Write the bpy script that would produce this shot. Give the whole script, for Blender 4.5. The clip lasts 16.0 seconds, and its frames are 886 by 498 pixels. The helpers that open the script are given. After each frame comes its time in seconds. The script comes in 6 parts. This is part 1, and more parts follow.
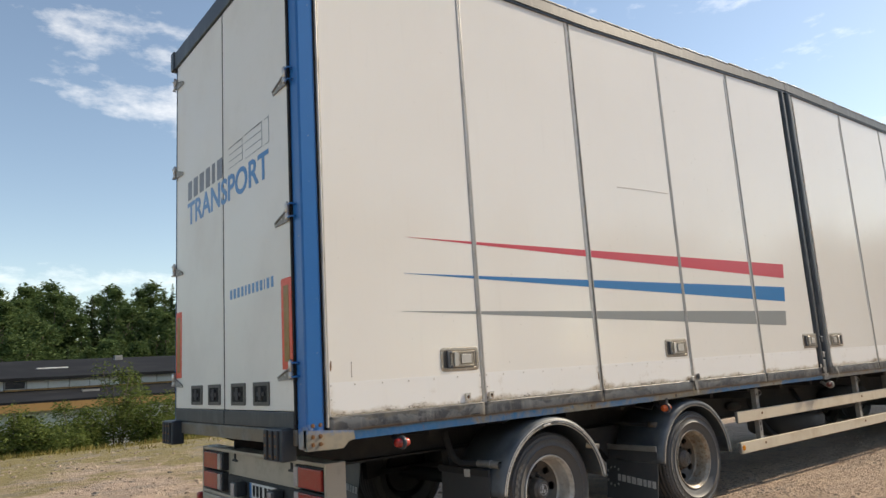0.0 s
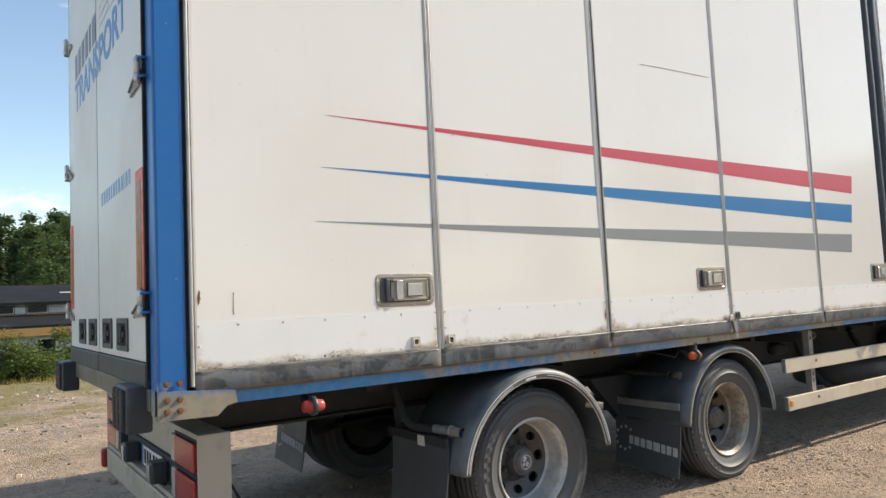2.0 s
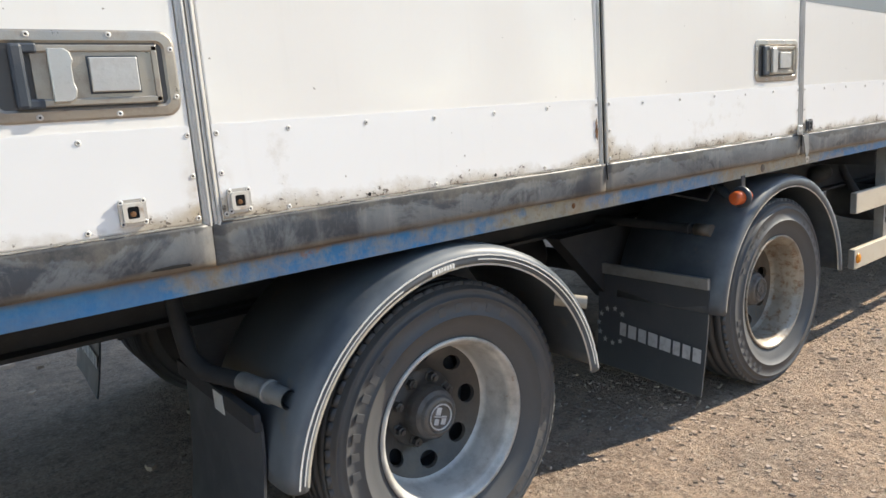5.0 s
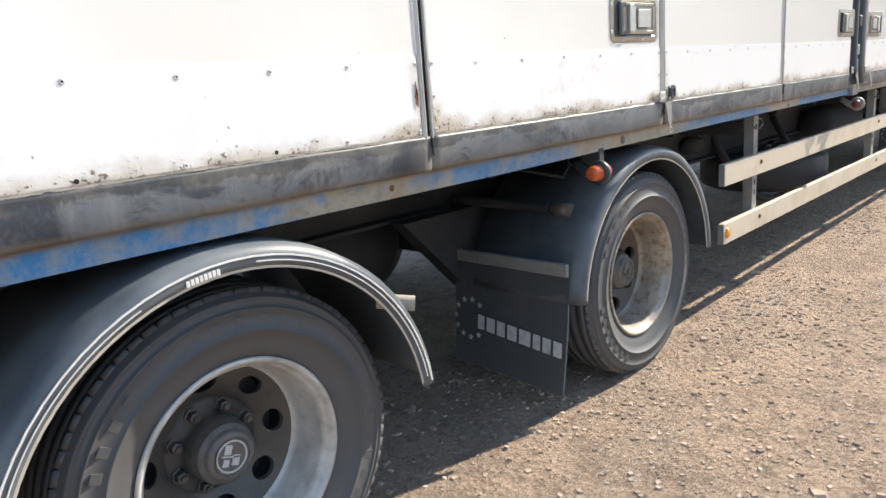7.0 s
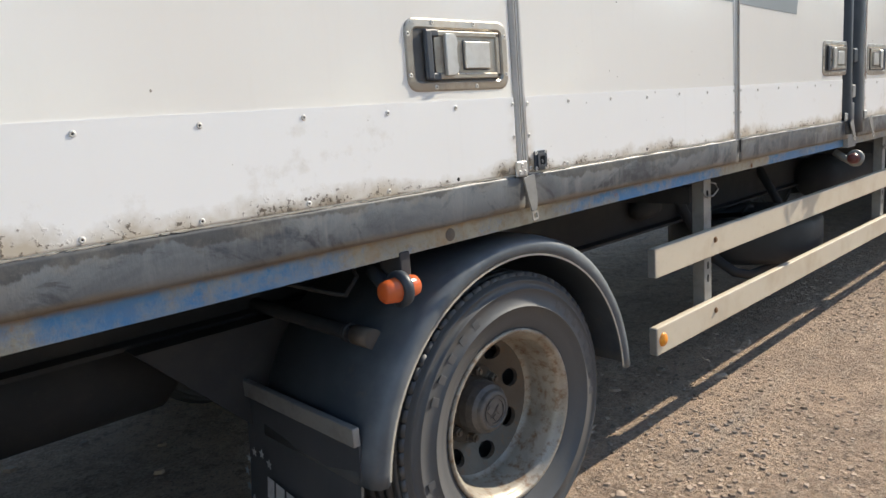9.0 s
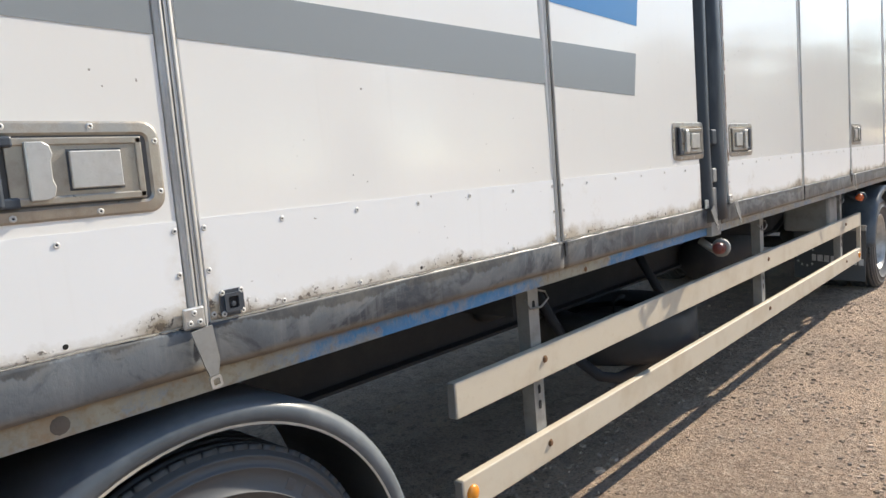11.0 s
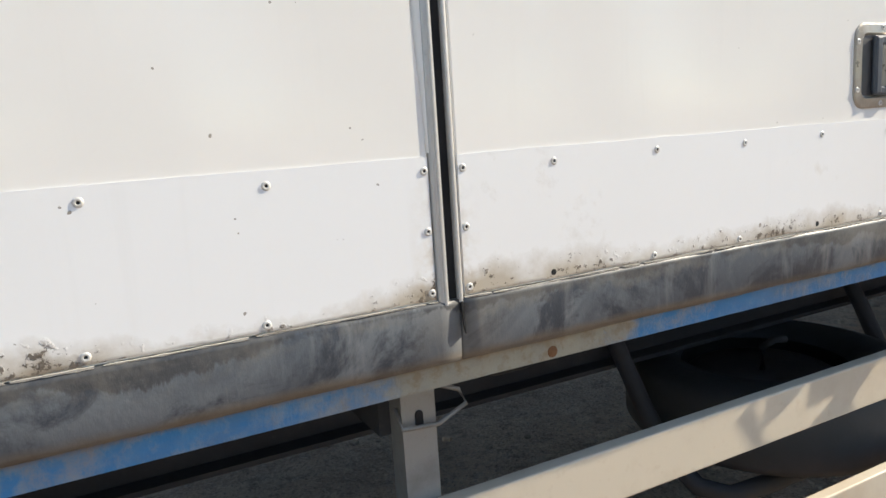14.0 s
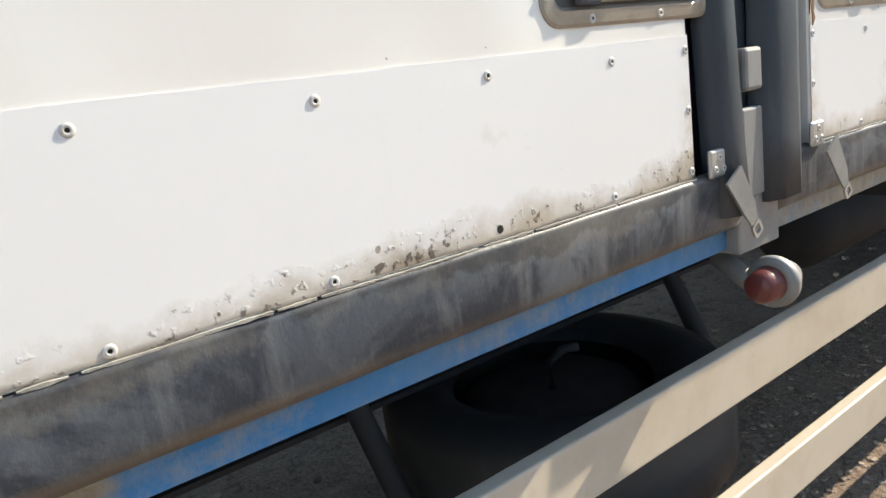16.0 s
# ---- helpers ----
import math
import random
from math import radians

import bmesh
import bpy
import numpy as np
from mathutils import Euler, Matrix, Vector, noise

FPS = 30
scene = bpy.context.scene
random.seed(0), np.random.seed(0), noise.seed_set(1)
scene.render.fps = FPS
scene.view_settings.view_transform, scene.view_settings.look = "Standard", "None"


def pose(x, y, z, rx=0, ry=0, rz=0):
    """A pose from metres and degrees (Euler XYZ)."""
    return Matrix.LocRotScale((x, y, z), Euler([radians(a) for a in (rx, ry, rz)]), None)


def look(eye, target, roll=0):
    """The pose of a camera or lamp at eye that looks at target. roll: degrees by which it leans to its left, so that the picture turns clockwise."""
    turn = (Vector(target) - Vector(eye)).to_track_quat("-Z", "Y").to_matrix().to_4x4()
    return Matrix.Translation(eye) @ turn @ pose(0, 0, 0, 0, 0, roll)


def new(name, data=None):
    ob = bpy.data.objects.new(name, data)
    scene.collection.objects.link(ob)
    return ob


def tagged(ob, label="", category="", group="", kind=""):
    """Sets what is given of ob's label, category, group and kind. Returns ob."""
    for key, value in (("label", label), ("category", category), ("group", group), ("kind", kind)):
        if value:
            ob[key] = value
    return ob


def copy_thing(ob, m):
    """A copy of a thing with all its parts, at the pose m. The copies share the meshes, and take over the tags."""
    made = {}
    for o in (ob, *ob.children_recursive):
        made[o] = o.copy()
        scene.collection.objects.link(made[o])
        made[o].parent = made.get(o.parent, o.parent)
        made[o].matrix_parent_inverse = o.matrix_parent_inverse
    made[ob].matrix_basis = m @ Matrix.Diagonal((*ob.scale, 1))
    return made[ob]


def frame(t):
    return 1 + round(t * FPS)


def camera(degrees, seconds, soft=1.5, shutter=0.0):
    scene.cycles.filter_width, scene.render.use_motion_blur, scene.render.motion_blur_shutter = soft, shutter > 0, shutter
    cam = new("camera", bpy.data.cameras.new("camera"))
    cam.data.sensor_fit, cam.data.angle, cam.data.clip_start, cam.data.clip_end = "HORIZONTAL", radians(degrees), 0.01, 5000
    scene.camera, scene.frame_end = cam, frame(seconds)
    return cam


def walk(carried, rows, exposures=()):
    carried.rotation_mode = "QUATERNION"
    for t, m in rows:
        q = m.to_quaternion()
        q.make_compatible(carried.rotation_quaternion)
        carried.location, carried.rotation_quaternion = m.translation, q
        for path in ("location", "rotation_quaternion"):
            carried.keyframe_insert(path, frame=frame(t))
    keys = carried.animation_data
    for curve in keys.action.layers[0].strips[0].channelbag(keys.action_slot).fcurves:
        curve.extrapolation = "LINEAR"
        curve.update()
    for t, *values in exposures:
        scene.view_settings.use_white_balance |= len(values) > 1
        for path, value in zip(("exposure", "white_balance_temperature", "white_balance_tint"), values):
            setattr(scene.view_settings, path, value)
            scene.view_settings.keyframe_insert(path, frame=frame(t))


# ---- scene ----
cam = camera(65.0, 16.0)
PATH = [
    (0, (-1.878, -3.847, 1.362), (-0.674, -2.286, 1.7), -3.5),
    (0.5, (-1.627, -3.665, 1.378), (-0.381, -2.135, 1.704), -3.7),
    (1, (-1.279, -3.491, 1.364), (-0.023, -1.955, 1.614), -2.8),
    (1.5, (-0.962, -3.268, 1.352), (0.273, -1.704, 1.524), -2.1),
    (2, (-0.646, -2.965, 1.367), (0.494, -1.328, 1.509), -2.7),
    (2.5, (-0.323, -2.648, 1.367), (0.683, -0.925, 1.505), -2.6),
    (3, (-0.053, -2.297, 1.356), (0.955, -0.574, 1.493), -3.7),
    (3.5, (0.224, -2.03, 1.362), (1.238, -0.308, 1.446), -3.1),
    (4, (0.497, -1.789, 1.354), (1.5, -0.058, 1.344), -3.2),
    (4.5, (0.735, -1.546, 1.327), (1.893, 0.073, 1.131), -4.3),
    (4.7, (0.804, -1.496, 1.316), (1.969, 0.099, 0.998), -4.1),
    (6.8, (1.273, -1.349, 1.239), (2.595, 0.072, 0.756), -4.5),
    (7, (1.35, -1.322, 1.246), (2.721, 0.058, 0.784), -4.4),
    (7.5, (1.621, -1.224, 1.272), (3.079, 0.085, 0.872), -6.6),
    (8, (1.949, -1.2, 1.271), (3.416, 0.126, 0.975), -4.2),
    (8.2, (2.068, -1.191, 1.269), (3.5, 0.171, 0.965), -3.6),
    (10.3, (3.024, -1.268, 1.297), (4.288, 0.232, 0.906), -6.1),
    (10.5, (3.078, -1.273, 1.314), (4.389, 0.19, 0.941), -6.3),
    (11, (3.273, -1.243, 1.362), (4.743, 0.096, 1.151), -4.7),
    (11.5, (3.451, -1.251, 1.419), (4.989, 0.022, 1.295), -6.9),
    (12, (3.71, -1.3, 1.445), (5.281, -0.064, 1.371), -4.2),
    (12.5, (3.975, -1.279, 1.414), (5.509, -0.004, 1.269), -5.4),
    (13, (4.285, -1.139, 1.401), (5.781, 0.179, 1.239), -5.8),
    (13.5, (4.562, -1.002, 1.358), (5.814, 0.541, 1.134), -4.9),
    (14, (4.771, -0.853, 1.348), (5.664, 0.906, 1.018), -3.8),
    (14.5, (4.947, -0.632, 1.312), (5.669, 1.201, 0.966), -6.0),
    (15, (5.096, -0.531, 1.297), (5.913, 1.229, 0.811), -9.1),
    (15.5, (5.296, -0.547, 1.289), (6.182, 1.186, 0.83), -6.9),
    (16, (5.51, -0.592, 1.288), (6.643, 0.997, 0.85), -8.0),
]
walk(cam, [(t, look(eye, target, roll)) for t, eye, target, roll in PATH],
     exposures=[(0, 0.46, 7640, 10), (1, 0.55, 7390, 9), (1.5, 0.73, 7290, 8), (2, 0.78, 7240, 8), (2.5, 0.79, 7240, 8), (3, 0.73, 7030, 8), (3.5, 0.83, 6980, 7), (4.7, 1.03, 6930, 8), (7, 1.31, 6780, 9), (8, 0.59, 6880, 9), (10.3, 1.19, 6830, 8), (11, 0.9, 6780, 9), (12, 0.45, 6830, 8), (12.5, 0.71, 6830, 8), (13, 0.82, 6855, 8), (13.5, 0.98, 6880, 8), (14.5, 0.88, 6930, 8), (15.5, 1.03, 6980, 8), (16, 1.03, 6980, 8)])


# ---- light ----
def node(tree, kind, **values):
    n = tree.nodes.new(kind)
    for key, value in values.items():
        if key.startswith("in_"):
            n.inputs[int(key[3:])].default_value = value
        else:
            setattr(n, key, value)
    return n


SUN_WAY = Vector((1.4, -0.31, 1.0)).normalized()
world = bpy.data.worlds.new("world")
scene.world = world
world.use_nodes = True
wt = world.node_tree
wt.nodes.clear()
sky = node(wt, "ShaderNodeTexSky", sky_type="NISHITA", sun_disc=False, sun_elevation=math.asin(SUN_WAY.z),
           sun_rotation=math.atan2(SUN_WAY.x, SUN_WAY.y), air_density=1.0, dust_density=0.25, ozone_density=1.6)
coord = node(wt, "ShaderNodeTexCoord")
flat = node(wt, "ShaderNodeMapping")
flat.inputs["Scale"].default_value = (1.0, 1.0, 2.6)
flat.inputs["Location"].default_value = (6.1, 2.7, 1.3)
puff = node(wt, "ShaderNodeTexNoise")
puff.inputs["Scale"].default_value, puff.inputs["Detail"].default_value, puff.inputs["Roughness"].default_value = 2.6, 9.0, 0.62
ramp = node(wt, "ShaderNodeValToRGB")
ramp.color_ramp.elements[0].position, ramp.color_ramp.elements[1].position = 0.56, 0.90
ramp.color_ramp.elements[0].color, ramp.color_ramp.elements[1].color = (0, 0, 0, 1), (1, 1, 1, 1)
cloud = node(wt, "ShaderNodeMix", data_type="RGBA")
cloud.inputs["B"].default_value = (13.0, 12.9, 12.8, 1)
back = node(wt, "ShaderNodeBackground")
back.inputs["Strength"].default_value = 0.138
out = node(wt, "ShaderNodeOutputWorld")
wt.links.new(coord.outputs["Generated"], flat.inputs["Vector"])
wt.links.new(flat.outputs["Vector"], puff.inputs["Vector"])
wt.links.new(puff.outputs["Fac"], ramp.inputs["Fac"])
wt.links.new(ramp.outputs["Color"], cloud.inputs["Factor"])
wt.links.new(sky.outputs["Color"], cloud.inputs["A"])
wt.links.new(cloud.outputs["Result"], back.inputs["Color"])
wt.links.new(back.outputs["Background"], out.inputs["Surface"])
sun_data = bpy.data.lights.new("sun", "SUN")
sun_data.energy, sun_data.angle, sun_data.color = 4.0, radians(0.6), (1.0, 0.92, 0.80)
sun = new("sun", sun_data)
sun.matrix_world = look(SUN_WAY * 60, (0, 0, 0))


# ---- materials ----
class Paint:
    """A node material: layers of colour laid over a base by masks, then gloss and relief."""

    def __init__(self, name, colour, rough=0.5, metal=0.0, spec=0.5):
        self.m = bpy.data.materials.new(name)
        self.m.use_nodes = True
        self.t = self.m.node_tree
        self.b = self.t.nodes["Principled BSDF"]
        self.b.inputs["Roughness"].default_value = rough
        self.b.inputs["Metallic"].default_value = metal
        self.b.inputs["Specular IOR Level"].default_value = spec
        self.b.inputs["Base Color"].default_value = (*colour, 1)
        self.c = node(self.t, "ShaderNodeRGB").outputs[0]
        self.c.default_value = (*colour, 1)
        coords = node(self.t, "ShaderNodeTexCoord")
        self.co, self.unit = coords.outputs["Object"], coords.outputs["Generated"]
        # every object takes its own piece of the pattern
        own = node(self.t, "ShaderNodeVectorMath", operation="SCALE")
        own.inputs[0].default_value = (61.0, 23.0, 41.0)
        self.t.links.new(node(self.t, "ShaderNodeObjectInfo").outputs["Random"], own.inputs["Scale"])
        add = node(self.t, "ShaderNodeVectorMath", operation="ADD")
        self.t.links.new(self.co, add.inputs[0])
        self.t.links.new(own.outputs[0], add.inputs[1])
        self.pattern = add.outputs[0]
        self.t.links.new(self.c, self.b.inputs["Base Color"])
        self.n = None

    def link(self, a, b):
        self.t.links.new(a, b)

    def noise(self, scale=10.0, detail=4.0, rough=0.55, stretch=(1, 1, 1), kind="NOISE", warp=0.0):
        mp = node(self.t, "ShaderNodeMapping")
        mp.inputs["Scale"].default_value = stretch
        self.link(self.pattern, mp.inputs["Vector"])
        if kind == "VORONOI":
            n = node(self.t, "ShaderNodeTexVoronoi")
            n.inputs["Scale"].default_value = scale
            self.link(mp.outputs[0], n.inputs["Vector"])
            return n.outputs["Distance"]
        n = node(self.t, "ShaderNodeTexNoise")
        n.inputs["Scale"].default_value, n.inputs["Detail"].default_value = scale, detail
        n.inputs["Roughness"].default_value, n.inputs["Distortion"].default_value = rough, warp
        self.link(mp.outputs[0], n.inputs["Vector"])
        return n.outputs["Fac"]

    def span(self, value, lo, hi, a=0.0, b=1.0):
        r = node(self.t, "ShaderNodeMapRange")
        r.inputs["From Min"].default_value, r.inputs["From Max"].default_value = lo, hi
        r.inputs["To Min"].default_value, r.inputs["To Max"].default_value = a, b
        self.link(value, r.inputs["Value"])
        return r.outputs["Result"]

    def sum(self, a, b, op="MULTIPLY"):
        s = node(self.t, "ShaderNodeMath", operation=op)
        for v, sock in ((a, s.inputs[0]), (b, s.inputs[1])):
            if isinstance(v, (int, float)):
                sock.default_value = v
            else:
                self.link(v, sock)
        return s.outputs[0]

    def axis(self, which, unit=False):
        s = node(self.t, "ShaderNodeSeparateXYZ")
        self.link(self.unit if unit else self.co, s.inputs[0])
        return s.outputs["XYZ".index(which)]

    def each(self, lo, hi):
        """Makes each object (or loose piece of it) a little lighter or darker."""
        r = self.span(node(self.t, "ShaderNodeObjectInfo").outputs["Random"], 0, 1, lo, hi)
        return self.shade(r)

    def island(self, lo, hi):
        r = self.span(node(self.t, "ShaderNodeNewGeometry").outputs["Random Per Island"], 0, 1, lo, hi)
        return self.shade(r)

    def shade(self, value):
        m = node(self.t, "ShaderNodeMix", data_type="RGBA", blend_type="MULTIPLY")
        m.inputs["Factor"].default_value = 1.0
        self.link(self.c, m.inputs["A"])
        self.link(value, m.inputs["B"])
        self.c = m.outputs["Result"]
        self.link(self.c, self.b.inputs["Base Color"])
        return self

    def over(self, mask, colour, amount=1.0):
        m = node(self.t, "ShaderNodeMix", data_type="RGBA")
        self.link(self.sum(mask, amount), m.inputs["Factor"])
        self.link(self.c, m.inputs["A"])
        m.inputs["B"].default_value = (*colour, 1)
        self.c = m.outputs["Result"]
        self.link(self.c, self.b.inputs["Base Color"])
        return self

    def gloss(self, value, lo, hi):
        self.link(self.span(value, 0.3, 0.7, lo, hi), self.b.inputs["Roughness"])
        return self

    def relief(self, value, strength=0.3, size=0.01):
        bump = node(self.t, "ShaderNodeBump")
        bump.inputs["Strength"].default_value, bump.inputs["Distance"].default_value = strength, size
        self.link(value, bump.inputs["Height"])
        if self.n is not None:
            self.link(self.n, bump.inputs["Normal"])
        self.n = bump.outputs["Normal"]
        self.link(self.n, self.b.inputs["Normal"])
        return self


def simple(name, colour, rough=0.5, metal=0.0, dirt=(0.1, 0.09, 0.07), amount=0.35, scale=14.0, bump=0.15):
    p = Paint(name, colour, rough, metal)
    n = p.noise(scale, 6.0, 0.6)
    p.over(p.span(n, 0.48, 0.75), dirt, amount)
    fine = p.noise(scale * 12, 3.0)
    p.over(p.span(fine, 0.6, 0.8), dirt, amount * 0.5)
    p.gloss(n, max(0.05, rough - 0.12), min(1.0, rough + 0.15))
    if bump:
        p.relief(fine, bump, 0.002)
    return p.m


def panel_paint(name, colour, rust=True):
    """Gloss white paint on sandwich panels, dull with age; rust and soot gather where the sheet ends at its foot."""
    p = Paint(name, colour, 0.22)
    big = p.noise(1.1, 3.0)
    p.over(p.span(big, 0.42, 0.85), (0.70, 0.66, 0.59), 0.16)
    streak = p.noise(3.0, 6.0, 0.6, (9, 9, 0.5))
    p.over(p.span(streak, 0.58, 0.85), (0.55, 0.52, 0.46), 0.10)
    speck = p.noise(60.0, 1.0)
    p.over(p.span(speck, 0.79, 0.80), (0.20, 0.17, 0.13), 0.8)
    if rust:
        z = p.axis("Z")
        u = p.axis("X", True)
        patch = p.noise(3.4, 2.0)
        mid = p.noise(19.0, 5.0, 0.65)
        fine = p.noise(52.0, 3.0, 0.6)
        side = p.sum(p.span(u, 0.0, 0.03, 1.0, 0.0), p.span(u, 0.97, 1.0, 0.0, 1.0), "MAXIMUM")
        wide = p.sum(p.span(u, 0.0, 0.10, 1.0, 0.0), p.span(u, 0.86, 1.0, 0.0, 1.0), "MAXIMUM")
        corner = p.sum(p.span(z, 0.0, 0.10, 1.0, 0.0), wide)
        foot = p.span(z, 0.002, 0.055, 1.0, 0.0)
        spot = p.noise(9.0, 2.0, 0.5)
        reach = p.sum(p.span(patch, 0.34, 0.66, -0.42, 0.20), p.span(mid, 0.25, 0.75, -0.34, 0.34), "ADD")
        halo = p.span(p.sum(p.sum(foot, p.sum(corner, 0.85), "ADD"), reach, "ADD"), 0.22, 1.10)
        p.over(halo, (0.44, 0.375, 0.28), 0.88)
        p.over(p.sum(p.span(halo, 0.35, 0.9), p.span(spot, 0.48, 0.66)), (0.22, 0.18, 0.13), 0.85)
        p.over(p.sum(p.sum(side, p.span(z, 0.03, 0.20, 1.0, 0.1)), p.span(mid, 0.40, 0.62)), (0.50, 0.40, 0.27), 0.75)
        grit = p.sum(p.span(p.sum(p.noise(85.0, 4.0, 0.65), p.sum(p.sum(halo, 0.10), p.span(spot, 0.4, 0.7, -0.05, 0.06), "ADD"), "ADD"), 0.635, 0.68), p.span(halo, 0.10, 0.40))
        p.over(grit, (0.085, 0.066, 0.050), 0.85)
        p.over(p.span(p.sum(z, p.sum(mid, 0.014), "ADD"), 0.010, 0.015, 1.0, 0.0), (0.13, 0.11, 0.09), 0.75)
        blister = p.sum(p.span(p.noise(85.0, 1.0), 0.58, 0.66), p.span(p.sum(halo, p.span(spot, 0.4, 0.65), "MULTIPLY"), 0.02, 0.30))
        p.relief(blister, 0.22, 0.003)
        p.gloss(p.noise(5.0, 5.0), 0.31, 0.36)
    else:
        p.gloss(p.noise(5.0, 5.0), 0.07, 0.17)
    p.relief(p.noise(1.6, 2.0), 0.06, 0.02)
    return p.m


WHITE = panel_paint("white_panel_paint", (0.835, 0.82, 0.78), rust=False)
KICK = panel_paint("white_kick_plate_paint", (0.83, 0.835, 0.83))
DOOR_WHITE = simple("white_door_paint", (0.76, 0.745, 0.70), 0.42, 0.0, (0.6, 0.58, 0.53), 0.35, 1.2, 0)

p = Paint("chipped_blue_rail", (0.030, 0.200, 0.445), 0.40)
chips = p.noise(24.0, 7.0, 0.72, (1, 1, 0.7))
loss = node(p.t, "ShaderNodeValToRGB")
stops = ((0.0, 0.0), (1.20, 0.05), (1.40, 0.60), (2.15, 0.42), (2.35, 0.85), (2.70, 0.78), (2.9, 0.45), (3.35, 0.50), (3.58, 0.85), (4.15, 0.72), (4.35, 0.40), (4.95, 0.50), (5.1, 0.86),
         (5.45, 0.85), (5.6, 0.36), (6.4, 0.36), (6.6, 0.75), (9.0, 0.65), (13.7, 0.8))
el = loss.color_ramp.elements
while len(el) < len(stops):
    el.new(0.5)
for e, (x, v) in zip(el, stops):
    e.position, e.color = x / 13.7, (v, v, v, 1)
p.link(p.span(p.sum(p.axis("X"), p.span(p.noise(6.0, 4.0), 0.3, 0.7, -0.2, 0.2), "ADD"), 0.0, 13.7), loss.inputs["Fac"])
mask = p.span(p.sum(p.sum(loss.outputs["Color"], 0.62), p.sum(p.sum(chips, 0.45), p.sum(p.noise(5.0, 6.0, 0.68, (1, 1, 2)), 0.55), "ADD"), "ADD"), 0.74, 0.98)
p.over(p.span(chips, 0.44, 0.60), (0.12, 0.29, 0.47), 0.4)
p.over(mask, (0.37, 0.33, 0.235), 0.92)
p.over(p.sum(mask, p.span(p.noise(9.0, 6.0, 0.7), 0.44, 0.66)), (0.22, 0.22, 0.20), 0.6)
p.over(p.span(p.noise(3.5, 7.0, 0.7, (1, 1, 2)), 0.48, 0.66), (0.17, 0.19, 0.205), 0.45)
p.over(p.span(p.noise(13.0, 5.0, 0.7), 0.64, 0.74), (0.30, 0.12, 0.035), 0.85)
p.over(p.sum(p.span(p.sum(p.axis("Z"), p.sum(chips, 0.012), "ADD"), 1.014, 1.024), p.span(p.noise(3.0, 4.0), 0.35, 0.55)), (0.19, 0.12, 0.065), 0.8)
p.over(p.sum(mask, p.span(p.noise(38.0, 5.0, 0.7), 0.50, 0.64)), (0.24, 0.17, 0.095), 0.6)
p.over(p.sum(mask, p.span(p.noise(6.0, 6.0, 0.7), 0.54, 0.68)), (0.34, 0.19, 0.08), 0.55)
p.relief(mask, 0.6, 0.002).relief(chips, 0.5, 0.003)
RAIL_BLUE = p.m
p = Paint("blue_post_paint", (0.006, 0.130, 0.40), 0.35)
p.over(p.span(p.noise(2.2, 5.0), 0.5, 0.8), (0.02, 0.16, 0.43), 0.5)
p.over(p.span(p.noise(40.0, 4.0), 0.68, 0.74), (0.4, 0.4, 0.38), 0.6)
low = p.span(p.axis("Z"), 1.0, 1.16, 0.3, -0.25)
corr = p.span(p.sum(p.noise(11.0, 7.0, 0.7), low, "ADD"), 0.60, 0.78)
p.over(corr, (0.4, 0.38, 0.33), 0.9)
p.over(p.span(p.sum(p.noise(17.0, 5.0), p.span(p.axis("Z"), 1.05, 1.2, 0.06, -0.2), "ADD"), 0.68, 0.76), (0.3, 0.13, 0.03), 0.8)
p.relief(corr, 0.4, 0.002)
POST_BLUE = p.m
p = Paint("bare_corner_plate", (0.30, 0.265, 0.20), 0.6)
p.over(p.span(p.noise(7.0, 6.0, 0.65), 0.45, 0.65), (0.17, 0.165, 0.15), 0.8)
p.over(p.span(p.sum(p.noise(9.0, 6.0, 0.65), p.span(p.axis("Z"), 0.97, 1.04, -0.15, 0.1), "ADD"), 0.52, 0.66), (0.05, 0.16, 0.38), 0.7)
p.over(p.span(p.noise(16.0, 5.0, 0.7), 0.58, 0.70), (0.26, 0.12, 0.04), 0.7)
p.relief(p.noise(30.0, 5.0, 0.7), 0.3, 0.002)
BARE_PLATE = p.m

p = Paint("weathered_grey_rubber", (0.068, 0.081, 0.098), 0.45)
p.over(p.span(p.noise(1.7, 7.0, 0.66, (1, 1, 1.6), warp=1.2), 0.42, 0.56), (0.150, 0.166, 0.180), 0.80)
p.over(p.span(p.noise(3.1, 8.0, 0.70, (1, 1, 1.3), warp=1.6), 0.49, 0.57), (0.028, 0.036, 0.050), 0.90)
p.over(p.span(p.noise(11.0, 7.0, 0.70, (1.0, 1, 0.45), warp=0.8), 0.55, 0.66), (0.20, 0.21, 0.215), 0.40)
p.over(p.span(p.noise(7.0, 6.0, 0.62, (2.4, 1, 0.22)), 0.54, 0.66), (0.25, 0.26, 0.265), 0.42)
p.over(p.span(p.noise(16.0, 6.0, 0.7, (0.5, 1, 1.2), warp=0.6), 0.60, 0.68), (0.030, 0.032, 0.036), 0.55)
u = p.axis("X", True)
seam = p.sum(p.span(u, 0.0, 0.09, 1.0, 0.0), p.span(u, 0.93, 1.0, 0.0, 1.0), "MAXIMUM")
p.over(p.sum(seam, p.span(p.noise(6.0, 6.0, 0.65), 0.36, 0.58)), (0.21, 0.195, 0.17), 0.6)
zz = p.axis("Z")
ragged = p.sum(zz, p.span(p.noise(3.4, 8.0, 0.72, (1, 1, 0.3)), 0.3, 0.7, -0.030, 0.030), "ADD")
p.over(p.span(ragged, 1.094, 1.099), (0.036, 0.036, 0.038), 0.80)
